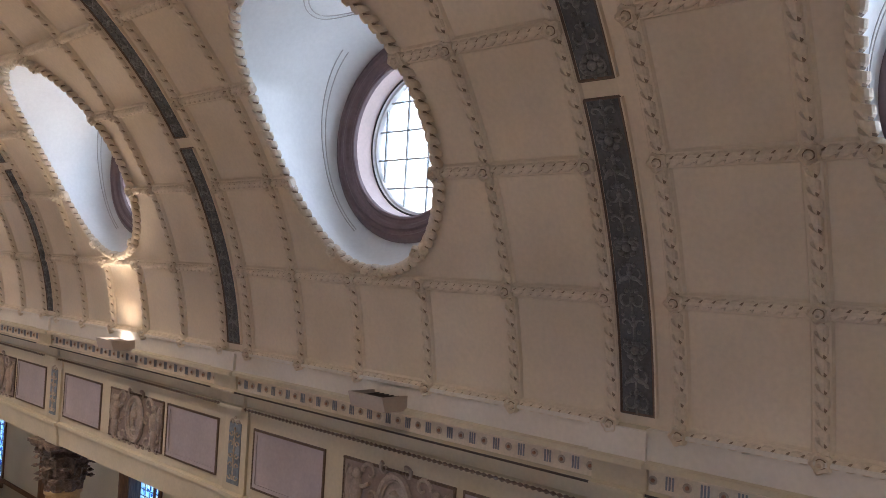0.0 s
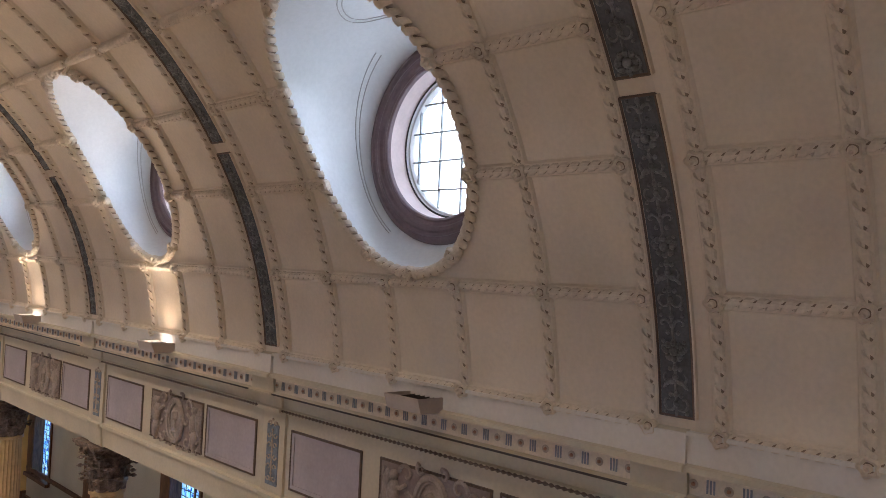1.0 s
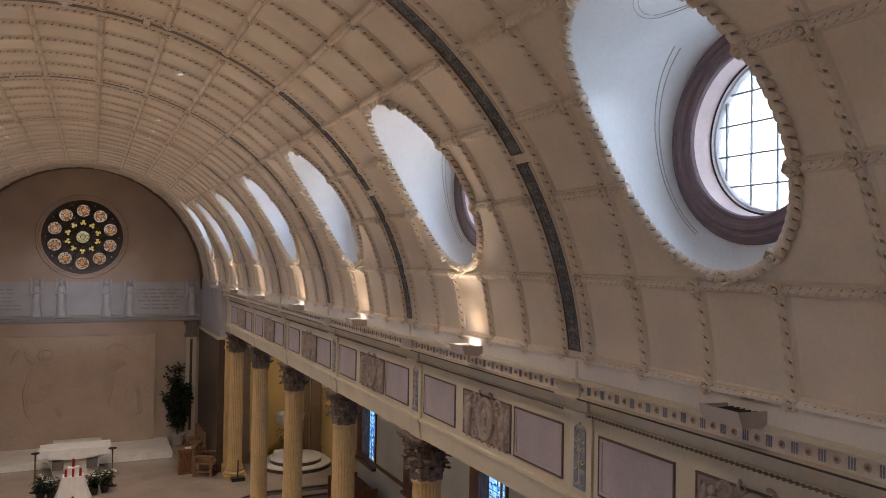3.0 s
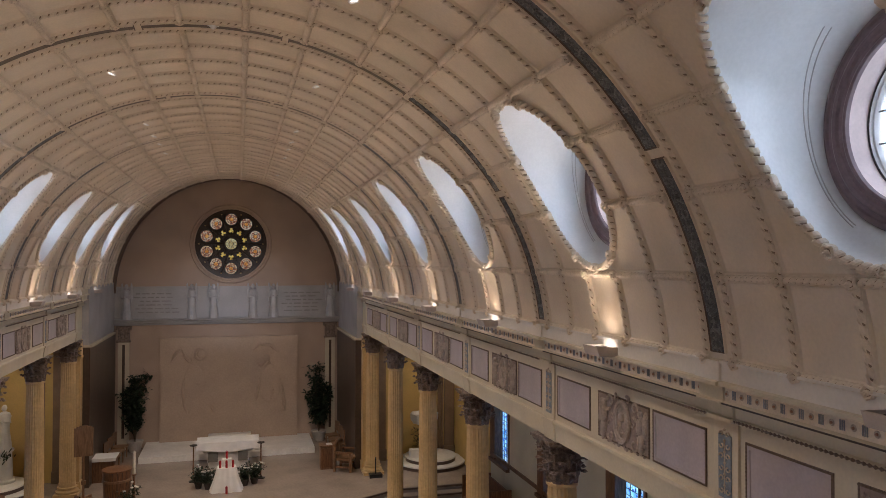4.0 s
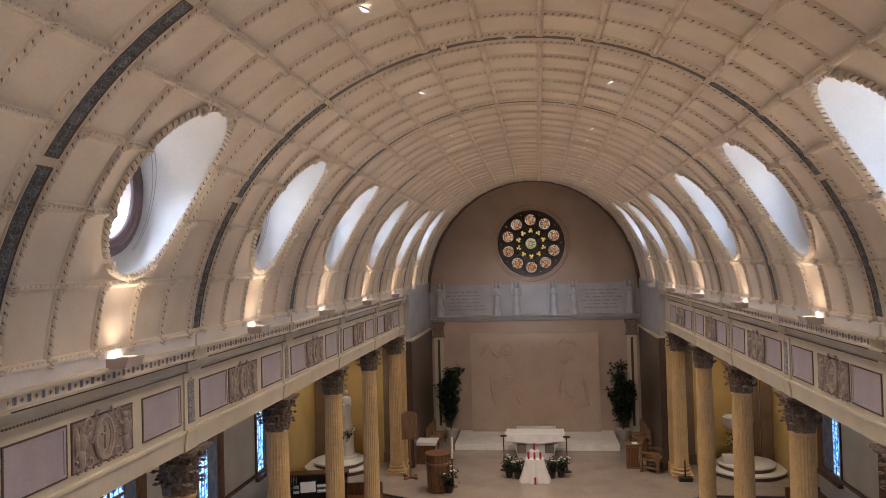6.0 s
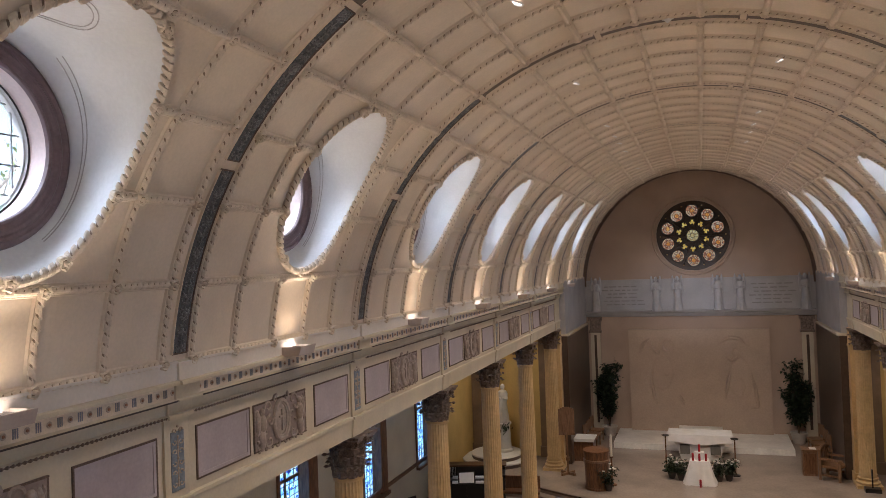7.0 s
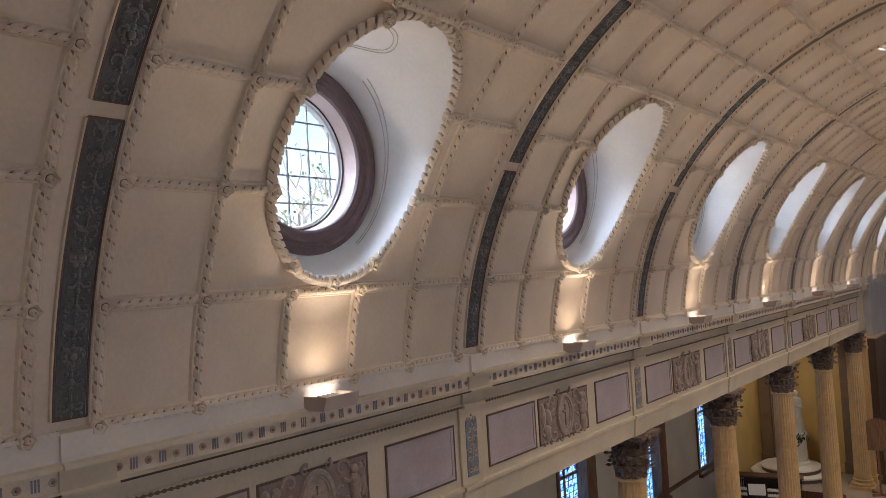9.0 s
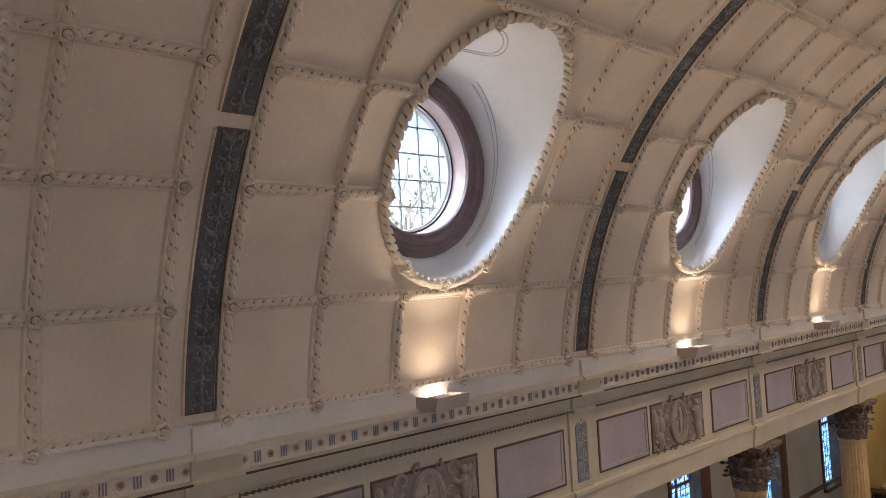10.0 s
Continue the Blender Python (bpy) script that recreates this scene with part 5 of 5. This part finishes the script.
def potted(x, y, size, high, leaves, seed, blooms=0, tall=False, z=CHOIR):
    """A plant of single leaves in a pot."""
    rng = random.Random(seed)
    t = thing("potted_plant", ("tall bushy green tree in a pale pot" if tall else "leafy green plant with white blossoms in a dark pot"), "plant", "potted plants", m=pose(x, y, z))
    ph = 0.42 if tall else 0.22
    pr = 0.30 if tall else 0.14
    pot = Pile().lathe([(0.001, 0.0), (pr * 0.62, 0.0), (pr * 0.72, 0.04), (pr, ph * 0.9), (pr * 1.06, ph * 0.92), (pr * 1.06, ph), (pr * 0.92, ph), (pr * 0.9, ph - 0.04), (0.001, ph - 0.04)], 24)
    put("pot", (pot, M_POT if tall else M_CLAY), t)
    stems, lf, bl = Pile(), Pile(), Pile()
    tips = []
    for i in range(9 if tall else 7):
        an, out = rng.uniform(0, 6.28), rng.uniform(0.3, 1.0) * size
        top = np.array((out * math.cos(an), out * math.sin(an), ph + (high - ph) * rng.uniform(0.5, 1.0)))
        mid = np.array((top[0] * 0.35, top[1] * 0.35, ph + (top[2] - ph) * 0.5))
        path = [np.array((0, 0, ph - 0.05)), mid, top]
        k = np.linspace(0, 1, 7)[:, None]
        cur = (1 - k) ** 2 * path[0] + 2 * k * (1 - k) * mid + k * k * top
        stems.tube(cur, (0.018 if tall else 0.008) * (1.1 - 0.7 * k[:, 0]), 5)
        tips.append(cur)
    for i in range(leaves):
        cur = rng.choice(tips)
        c = cur[rng.randint(2 if tall else 1, 6)] + np.array([rng.gauss(0, size * (0.22 if tall else 0.3)), rng.gauss(0, size * (0.22 if tall else 0.3)), rng.gauss(0, 0.09 if tall else 0.07)])
        if c[2] < ph + (0.25 if tall else 0.02):
            c[2] = ph + (0.3 if tall else 0.05) + rng.random() * 0.3
        d = Vector((rng.gauss(0, 1), rng.gauss(0, 1), rng.gauss(-0.2, 0.7))).normalized()
        w = d.cross(Vector((rng.gauss(0, 0.3), rng.gauss(0, 0.3), 1))).normalized()
        ll, ww = rng.uniform(0.7, 1.2) * (0.16 if tall else 0.11), rng.uniform(0.6, 1.1) * (0.06 if tall else 0.032)
        d, w = np.array(d), np.array(w)
        nn = np.cross(d, w)
        lf.add([c, c + d * ll * 0.4 + w * ww, c + d * ll + nn * 0.02, c + d * ll * 0.4 - w * ww, c + d * ll * 0.45 + nn * 0.012], [(0, 1, 4), (1, 2, 4), (2, 3, 4), (3, 0, 4)])
    for i in range(blooms):
        cur = rng.choice(tips)
        c = cur[6] + np.array([rng.gauss(0, 0.08), rng.gauss(0, 0.08), rng.gauss(0.05, 0.05)])
        for j in range(5):
            an = j * 1.2566
            bl.ball(c + np.array((0.025 * math.cos(an), 0.025 * math.sin(an), 0)), 0.022, 6)
    put("stems", (stems, M_BARK), t)
    put("foliage", (lf, M_LEAF, False), t)
    if blooms:
        put("blossoms", (bl, M_BLOOM), t)


potted(-0.92, 24.05, 0.24, 0.66, 420, 1, 10)
potted(-0.62, 23.90, 0.20, 0.60, 360, 2, 6)
potted(0.55, 24.00, 0.22, 0.62, 380, 3, 8)
potted(0.86, 24.12, 0.24, 0.68, 420, 4, 12)
potted(-2.79, 22.25, 0.30, 0.72, 330, 5, 12)
potted(-3.58, 29.70, 0.52, 3.10, 2300, 6, 0, True)
potted(3.58, 29.70, 0.50, 3.05, 2200, 7, 0, True)


def candle_stand(x, y):
    t = thing("candle_stand", "tall dark metal candle stand with a drip dish", "candle stand", "altar candle stands", m=pose(x, y, CHOIR))
    put("foot", (Pile().lathe([(0.0, 0.0), (0.15, 0.0), (0.15, 0.025), (0.05, 0.05), (0.03, 0.09)], 20), M_IRON), t)
    put("pole", (Pile().lathe([(0.03, 0.08), (0.022, 0.12), (0.03, 0.5), (0.022, 0.54), (0.022, 1.19)], 14), M_OAK), t)
    put("dish", (Pile().lathe([(0.02, 1.18), (0.12, 1.21), (0.13, 1.23), (0.11, 1.225), (0.0, 1.21)], 20), M_IRON), t)


candle_stand(-1.13, 24.90)
candle_stand(1.09, 24.75)

pc = thing("paschal_candle", "tall white candle on a dark turned wooden stand", "candle", m=pose(-2.75, 22.9, CHOIR))
put("stand", (Pile().lathe([(0.0, 0.0), (0.16, 0.0), (0.16, 0.03), (0.05, 0.07), (0.035, 0.2), (0.05, 0.35), (0.03, 0.42), (0.03, 0.86), (0.08, 0.90), (0.08, 0.93), (0.0, 0.93)], 18), M_OAK), pc)
put("wax", (Pile().lathe([(0.042, 0.93), (0.042, 1.62), (0.02, 1.63), (0.004, 1.62), (0.003, 1.66), (0.0, 1.66)], 16), M_WAX), pc)

# round staved ambo
ambo = thing("ambo", "round brown oak ambo made of upright staves with hoops", "lectern", m=pose(-3.17, 22.45, CHOIR))
for i in range(18):
    a0 = i * 2 * math.pi / 18
    st = Pile()
    rows = []
    for z, r in ((0.0, 0.36), (0.6, 0.38), (1.2, 0.40)):
        th = np.linspace(a0 + 0.012, a0 + 0.337, 4)
        rows.append(np.stack([r * np.cos(th), r * np.sin(th), np.full(4, z)], -1))
    st.sheet(np.array(rows))
    put("stave", (st, M_OAK), ambo)
put("hoop", (Pile().lathe([(0.385, 0.88), (0.415, 0.885), (0.415, 0.955), (0.39, 0.96)], 36), M_OAKLIGHT), ambo)
put("hoop", (Pile().lathe([(0.36, 0.0), (0.39, 0.005), (0.39, 0.07), (0.365, 0.075)], 36), M_OAK), ambo)
put("top", (Pile().lathe([(0.39, 1.19), (0.42, 1.20), (0.42, 1.24), (0.001, 1.26)], 36), M_OAK), ambo)
put("core", (Pile().lathe([(0.345, 0.01), (0.385, 1.19)], 36), M_DARK), ambo)

sign = thing("sign_board", "brown wooden board on a slender cross-footed stand", "board", m=pose(-4.34, 23.80, CHOIR, 0, 0, 12) @ Matrix.Diagonal((1.05, 1, 0.95, 1)))
put("board", (boxes((-0.26, 0.26, -0.02, 0.02, 1.42, 2.36), (-0.20, 0.20, -0.021, 0.021, 2.36, 2.40), (-0.12, 0.12, -0.021, 0.021, 2.40, 2.43)), M_OAKLIGHT, False), sign)
put("pole", (boxes((-0.03, 0.03, -0.03, 0.03, 0.08, 1.45), (-0.06, 0.06, -0.05, 0.05, 0.5, 0.62)), M_OAKLIGHT, False), sign)
for r in (45, 135):
    f = Pile().box(-0.30, 0.30, -0.035, 0.035, 0.0, 0.09)
    put("foot", (f, M_OAKLIGHT, False), sign, pose(0, 0, 0, 0, 0, r))
desk = thing("side_altar_table", "dark oak chest table with a white cloth on top", "table", m=pose(-4.12, 25.85, CHOIR))
put("chest", (boxes((-0.42, 0.42, -0.3, 0.3, 0.0, 0.80), (-0.38, 0.38, -0.315, -0.3, 0.08, 0.70)), M_OAK, False), desk)
put("cloth", (boxes((-0.47, 0.47, -0.36, 0.40, 0.80, 0.83), (-0.47, 0.47, -0.375, -0.36, 0.72, 0.83)), M_LINEN, False), desk)


def armchair(m, name, label):
    t = thing(name, label, "chair", "choir chairs", m=m)
    for x in (-0.36, 0.36):
        put("leg", (boxes((x - 0.04, x + 0.04, -0.34, -0.26, 0.0, 0.66)), M_OAKLIGHT, False), t)
        put("leg", (boxes((x - 0.04, x + 0.04, 0.24, 0.32, 0.0, 0.98)), M_OAKLIGHT, False), t)
        put("arm", (boxes((x - 0.055, x + 0.055, -0.38, 0.30, 0.66, 0.71)), M_OAKLIGHT, False), t)
        put("stretcher", (boxes((x - 0.025, x + 0.025, -0.28, 0.26, 0.14, 0.20)), M_OAKLIGHT, False), t)
    put("seat", (boxes((-0.36, 0.36, -0.34, 0.28, 0.40, 0.47)), M_SEAT, False), t)
    q = np.linspace(-1, 1, 13)
    rail = Pile().tube(np.stack([q * 0.42, np.full(13, 0.28), 1.04 - 0.10 * q * q], -1), 0.05, 8)
    put("top_rail", (rail, M_OAKLIGHT), t)
    for x in (-0.2, 0.0, 0.2):
        put("back_slat", (boxes((x - 0.05, x + 0.05, 0.265, 0.285, 0.47, 0.99)), M_OAKLIGHT, False), t)
    return t


armchair(pose(4.05, 25.05, CHOIR, 0, 0, 65), "presider_chair", "light oak armchair with a curved top rail")
sc = thing("side_cabinet", "small brown oak cabinet beside the armchair", "cabinet", m=pose(3.40, 25.40, CHOIR))
put("body", (boxes((-0.22, 0.22, -0.2, 0.2, 0.0, 0.82)), M_OAKLIGHT, False), sc)
put("door", (boxes((-0.18, 0.18, -0.215, -0.2, 0.08, 0.74)), M_OAK, False), sc)
put("top", (boxes((-0.25, 0.25, -0.23, 0.23, 0.82, 0.86)), M_OAKLIGHT, False), sc)
put("paper", (boxes((0.0, 0.2, -0.15, 0.1, 0.862, 0.88)), M_LINEN, False), sc)


def side_chair(m):
    t = thing("side_chair", "plain brown wooden chair with a padded seat", "chair", "chairs by the choir wall", m=m)
    for x in (-0.2, 0.2):
        put("leg", (boxes((x - 0.02, x + 0.02, -0.22, -0.18, 0.0, 0.42)), M_OAKLIGHT, False), t)
        put("leg", (boxes((x - 0.02, x + 0.02, 0.18, 0.22, 0.0, 0.95)), M_OAKLIGHT, False), t)
    put("seat", (boxes((-0.24, 0.24, -0.25, 0.23, 0.42, 0.48)), M_SEAT, False), t)
    put("back", (boxes((-0.22, 0.22, 0.185, 0.215, 0.6, 0.98)), M_OAKLIGHT, False), t)
    return t


first = side_chair(pose(4.05, 27.1, CHOIR, 0, 0, -80))
for x, y, r in ((4.05, 27.85, -80), (4.03, 28.6, -75), (-4.05, 27.2, 80), (-4.03, 27.95, 78), (-4.0, 28.7, 80)):
    copy_thing(first, pose(x, y, CHOIR, 0, 0, r))
bx = thing("kneeling_stand", "low black stand with an upright post by the column", "stand", m=pose(4.93, 23.82, CHOIR))
put("base", (boxes((-0.22, 0.22, -0.14, 0.14, 0.0, 0.12)), M_BLACK, False), bx)
put("post", (boxes((-0.02, 0.02, -0.02, 0.02, 0.12, 0.68)), M_BLACK, False), bx)

# ---- side shrines ----
for s in (-1, 1):
    t = thing("round_steps", "two round white stone steps with dark risers", "steps", m=pose(s * 7.2, 25.0, CHOIR))
    for r, z in ((1.25, 0.0), (0.92, 0.17)):
        put("riser", (Pile().lathe([(r, z), (r, z + 0.13)], 56), M_STEP), t)
        put("tread", (Pile().lathe([(r + 0.02, z + 0.115), (r + 0.03, z + 0.14), (r + 0.02, z + 0.17), (0.001, z + 0.17)], 56), M_PALE), t)
ped = thing("pedestal", "pale tapering stone pedestal with a small spray of leaves", "pedestal", m=pose(-6.95, 25.2, CHOIR + 0.34))
put("shaft", (Pile().lathe([(0.34, 0.0), (0.34, 0.08), (0.27, 0.12), (0.23, 0.95), (0.29, 1.0), (0.29, 1.06), (0.0, 1.06)], 24), M_STAT), ped)
sp = Pile()
rng = random.Random(9)
for i in range(40):
    c = np.array((0.1 + rng.gauss(0, 0.08), -0.28 + rng.gauss(0, 0.04), 0.85 + rng.gauss(0, 0.1)))
    sp.add([c, c + (0.04, 0.0, 0.03), c + (0.06, -0.02, 0.10), c + (0.01, 0.01, 0.06)], [(0, 1, 2, 3)])
put("spray", (sp, M_LEAF, False), ped)
st = put("statue", robed(1.45).mesh("statue", M_STAT), None, pose(-6.95, 25.2, CHOIR + 0.34 + 1.065))
tagged(st, "white robed statue on the pedestal in the niche", "statue")
font = thing("font", "white eight-sided stone bowl on a dark leafy stem", "font", m=pose(7.0, 25.15, CHOIR + 0.34))
put("bowl", (Pile().lathe([(0.16, 1.05), (0.42, 1.14), (0.52, 1.28), (0.54, 1.50), (0.48, 1.52), (0.44, 1.40), (0.0, 1.36)], 8), M_STAT, False), font)
put("stem", (Pile().lathe([(0.30, 0.0), (0.30, 0.1), (0.18, 0.2), (0.15, 0.9), (0.22, 1.06)], 16), M_STEP), font)
bk = Pile()
for i in range(260):
    an, h = rng.uniform(0, 6.28), rng.uniform(0.25, 1.0)
    r = 0.30 + rng.gauss(0, 0.06)
    c = np.array((r * math.cos(an), r * math.sin(an), h))
    d = np.array((math.cos(an), math.sin(an), rng.gauss(0, 0.5))) * 0.1
    w = np.array((-math.sin(an), math.cos(an), 0)) * 0.03
    bk.add([c, c + d * 0.5 + w, c + d, c + d * 0.5 - w], [(0, 1, 2, 3)])
put("leaves", (bk, M_LEAF, False), font)
put("cloth_block", (boxes((-0.62, -0.25, -0.5, -0.2, 0.0, 0.28)), M_LINEN, False), font)

# ---- musicians' corner in the west aisle ----
org = thing("organ_console", "black keyboard console with two white manuals", "organ", m=pose(-6.85, 21.1, 0.0, 0, 0, 14))
put("case", (boxes((-0.95, 0.95, -0.25, 0.45, 0.0, 0.78), (-0.95, -0.87, -0.55, 0.45, 0.0, 1.02), (0.87, 0.95, -0.55, 0.45, 0.0, 1.02), (-0.95, 0.95, 0.1, 0.45, 0.78, 1.14)), M_BLACK, False), org)
for y, z in ((-0.42, 0.80), (-0.22, 0.90)):
    kb = put("manual", (boxes((-0.72, 0.72, y - 0.08, y + 0.08, z - 0.05, z)), M_LINEN, False), org, None, "white keys with black sharps")
    sh = Pile()
    for i in range(36):
        if i % 7 not in (2, 6):
            x = -0.70 + i * 0.04
            sh.box(x - 0.008, x + 0.008, y, y + 0.08, z, z + 0.012)
    put("sharps", (sh, M_BLACK, False), kb)
put("top", (boxes((-1.0, 1.0, 0.05, 0.5, 1.14, 1.18)), M_OAK, False), org)
stop_mesh = Pile().ball((0, 0, 0), 0.012, 6).mesh("stop_knob", M_LINEN)
for i in range(8):
    for j in range(4):
        put("stop_knob", stop_mesh, org, pose(-0.80 + j * 0.05, 0.085, 0.86 + i * 0.035))
bench = thing("organ_bench", "dark red-brown wooden bench", "bench", m=pose(-5.35, 20.9, 0.0, 0, 0, 8))
put("seat", (boxes((-0.62, 0.62, -0.2, 0.2, 0.50, 0.56)), M_OAK, False), bench)
put("back", (boxes((-0.62, 0.62, 0.17, 0.21, 0.56, 0.95)), M_OAK, False), bench)
for x in (-0.58, 0.58):
    put("leg", (boxes((x - 0.03, x + 0.03, -0.18, 0.18, 0.0, 0.50)), M_OAK, False), bench)


def folding_chair(m):
    t = thing("stacking_chair", "black padded chair with a thin metal frame", "chair", "musicians' chairs", m=m)
    for x in (-0.2, 0.2):
        put("leg", (Pile().tube([(x, -0.2, 0), (x, -0.18, 0.44)], 0.012, 6), M_IRON), t)
        put("leg", (Pile().tube([(x, 0.24, 0), (x, 0.18, 0.44), (x, 0.24, 0.86)], 0.012, 6), M_IRON), t)
    put("seat", (boxes((-0.22, 0.22, -0.22, 0.2, 0.43, 0.48)), M_BLACK, False), t)
    put("backrest", (boxes((-0.22, 0.22, 0.20, 0.235, 0.58, 0.88)), M_BLACK, False), t)
    return t


fc = folding_chair(pose(-7.5, 19.2, 0, 0, 0, 30))
for x, y, r in ((-7.9, 18.4, 60), (-7.2, 18.2, 15), (-7.9, 22.0, 100), (-7.7, 17.4, 45)):
    copy_thing(fc, pose(x, y, 0, 0, 0, r))
ms = thing("music_stand", "black folding music stand with white sheets", "music stand", m=pose(-6.6, 19.4, 0, 0, 0, 20))
put("pole", (Pile().tube([(0, 0, 0.05), (0, 0, 1.1)], 0.012, 6), M_IRON), ms)
for i in range(3):
    a0 = i * 2.094
    put("foot", (Pile().tube([(0, 0, 0.15), (0.28 * math.cos(a0), 0.28 * math.sin(a0), 0.01)], 0.01, 6), M_IRON), ms)
put("tray", (Pile().box(-0.26, 0.26, -0.01, 0.01, 0, 0.36), M_IRON, False), ms, pose(0, 0, 1.1, -25))
put("sheet", (Pile().box(-0.22, 0.22, -0.018, -0.012, 0.03, 0.33), M_LINEN, False), ms, pose(0, 0, 1.1, -25))
pw = thing("pew", "dark oak side pew with panelled ends", "pew", m=pose(7.55, 19.6, 0.0))
put("seat", (boxes((-0.45, 0.40, -0.9, 0.9, 0.42, 0.47)), M_OAK, False), pw)
put("back", (boxes((0.36, 0.42, -0.9, 0.9, 0.47, 1.05)), M_OAK, False), pw)
for y in (-0.93, 0.9):
    put("end", (boxes((-0.48, 0.46, y, y + 0.05, 0.0, 1.12)), M_OAK, False), pw)



# ---- outdoors: ground and an outdoor tree beside the church ----
gr = Pile().box(-200, 200, -200, 200, -0.6, -0.30)
tagged(put("ground", (gr, tinted("lawn", (0.09, 0.10, 0.05), 0.9, 8, 0.3, 0.2), False)), "mown lawn round the church", "ground", kind="structure")
M_BARK = tinted("grey_bark", (0.46, 0.43, 0.39), 0.9, 30, 0.3, 0.3)
M_SPRING = tinted("spring_leaf", (0.24, 0.30, 0.15), 0.7, 20, 0.3, 0.0)


def outdoor_tree(x, y, seed, height):
    rng = random.Random(seed)
    bark, leaves = Pile(), Pile()

    def limb(p, d, length, r, level):
        pts = [p]
        for i in range(4):
            d = (d + Vector((rng.uniform(-0.22, 0.22), rng.uniform(-0.22, 0.22), rng.uniform(-0.05, 0.14)))).normalized()
            pts.append(pts[-1] + d * length / 4)
        bark.tube([tuple(q) for q in pts], np.linspace(r, r * 0.55, 5), 6 if level < 2 else 4)
        if level >= 3:
            for i in range(7):
                c = pts[rng.randint(1, 4)] + Vector((rng.uniform(-0.2, 0.2), rng.uniform(-0.2, 0.2), rng.uniform(-0.15, 0.15)))
                a, b = Vector((rng.uniform(-1, 1), rng.uniform(-1, 1), rng.uniform(-1, 1))) * 0.06, Vector((rng.uniform(-1, 1), rng.uniform(-1, 1), rng.uniform(-1, 1))) * 0.05
                leaves.add([tuple(c - a), tuple(c + b), tuple(c + a), tuple(c - b)], [(0, 1, 2, 3)])
            return
        for i in range(5 if level else 7):
            q = pts[rng.randint(2, 4)]
            a = rng.uniform(0, 2 * math.pi)
            limb(q, (d * 0.75 + Vector((math.cos(a), math.sin(a), rng.uniform(-0.1, 0.5))) * 0.8).normalized(), length * 0.58, r * 0.5, level + 1)

    limb(Vector((0, 0, 0)), Vector((0, 0, 1)), height * 0.5, 0.22, 0)
    t = thing("tree", "bare-limbed tree with sparse young leaves outside the window", "tree", m=pose(x, y, -0.31))
    put("trunk", (bark, M_BARK), t)
    put("crown", (leaves, M_SPRING, False), t)


outdoor_tree(-13.0, 8.4, 5, 12.0)
outdoor_tree(-14.5, 11.5, 8, 11.8)
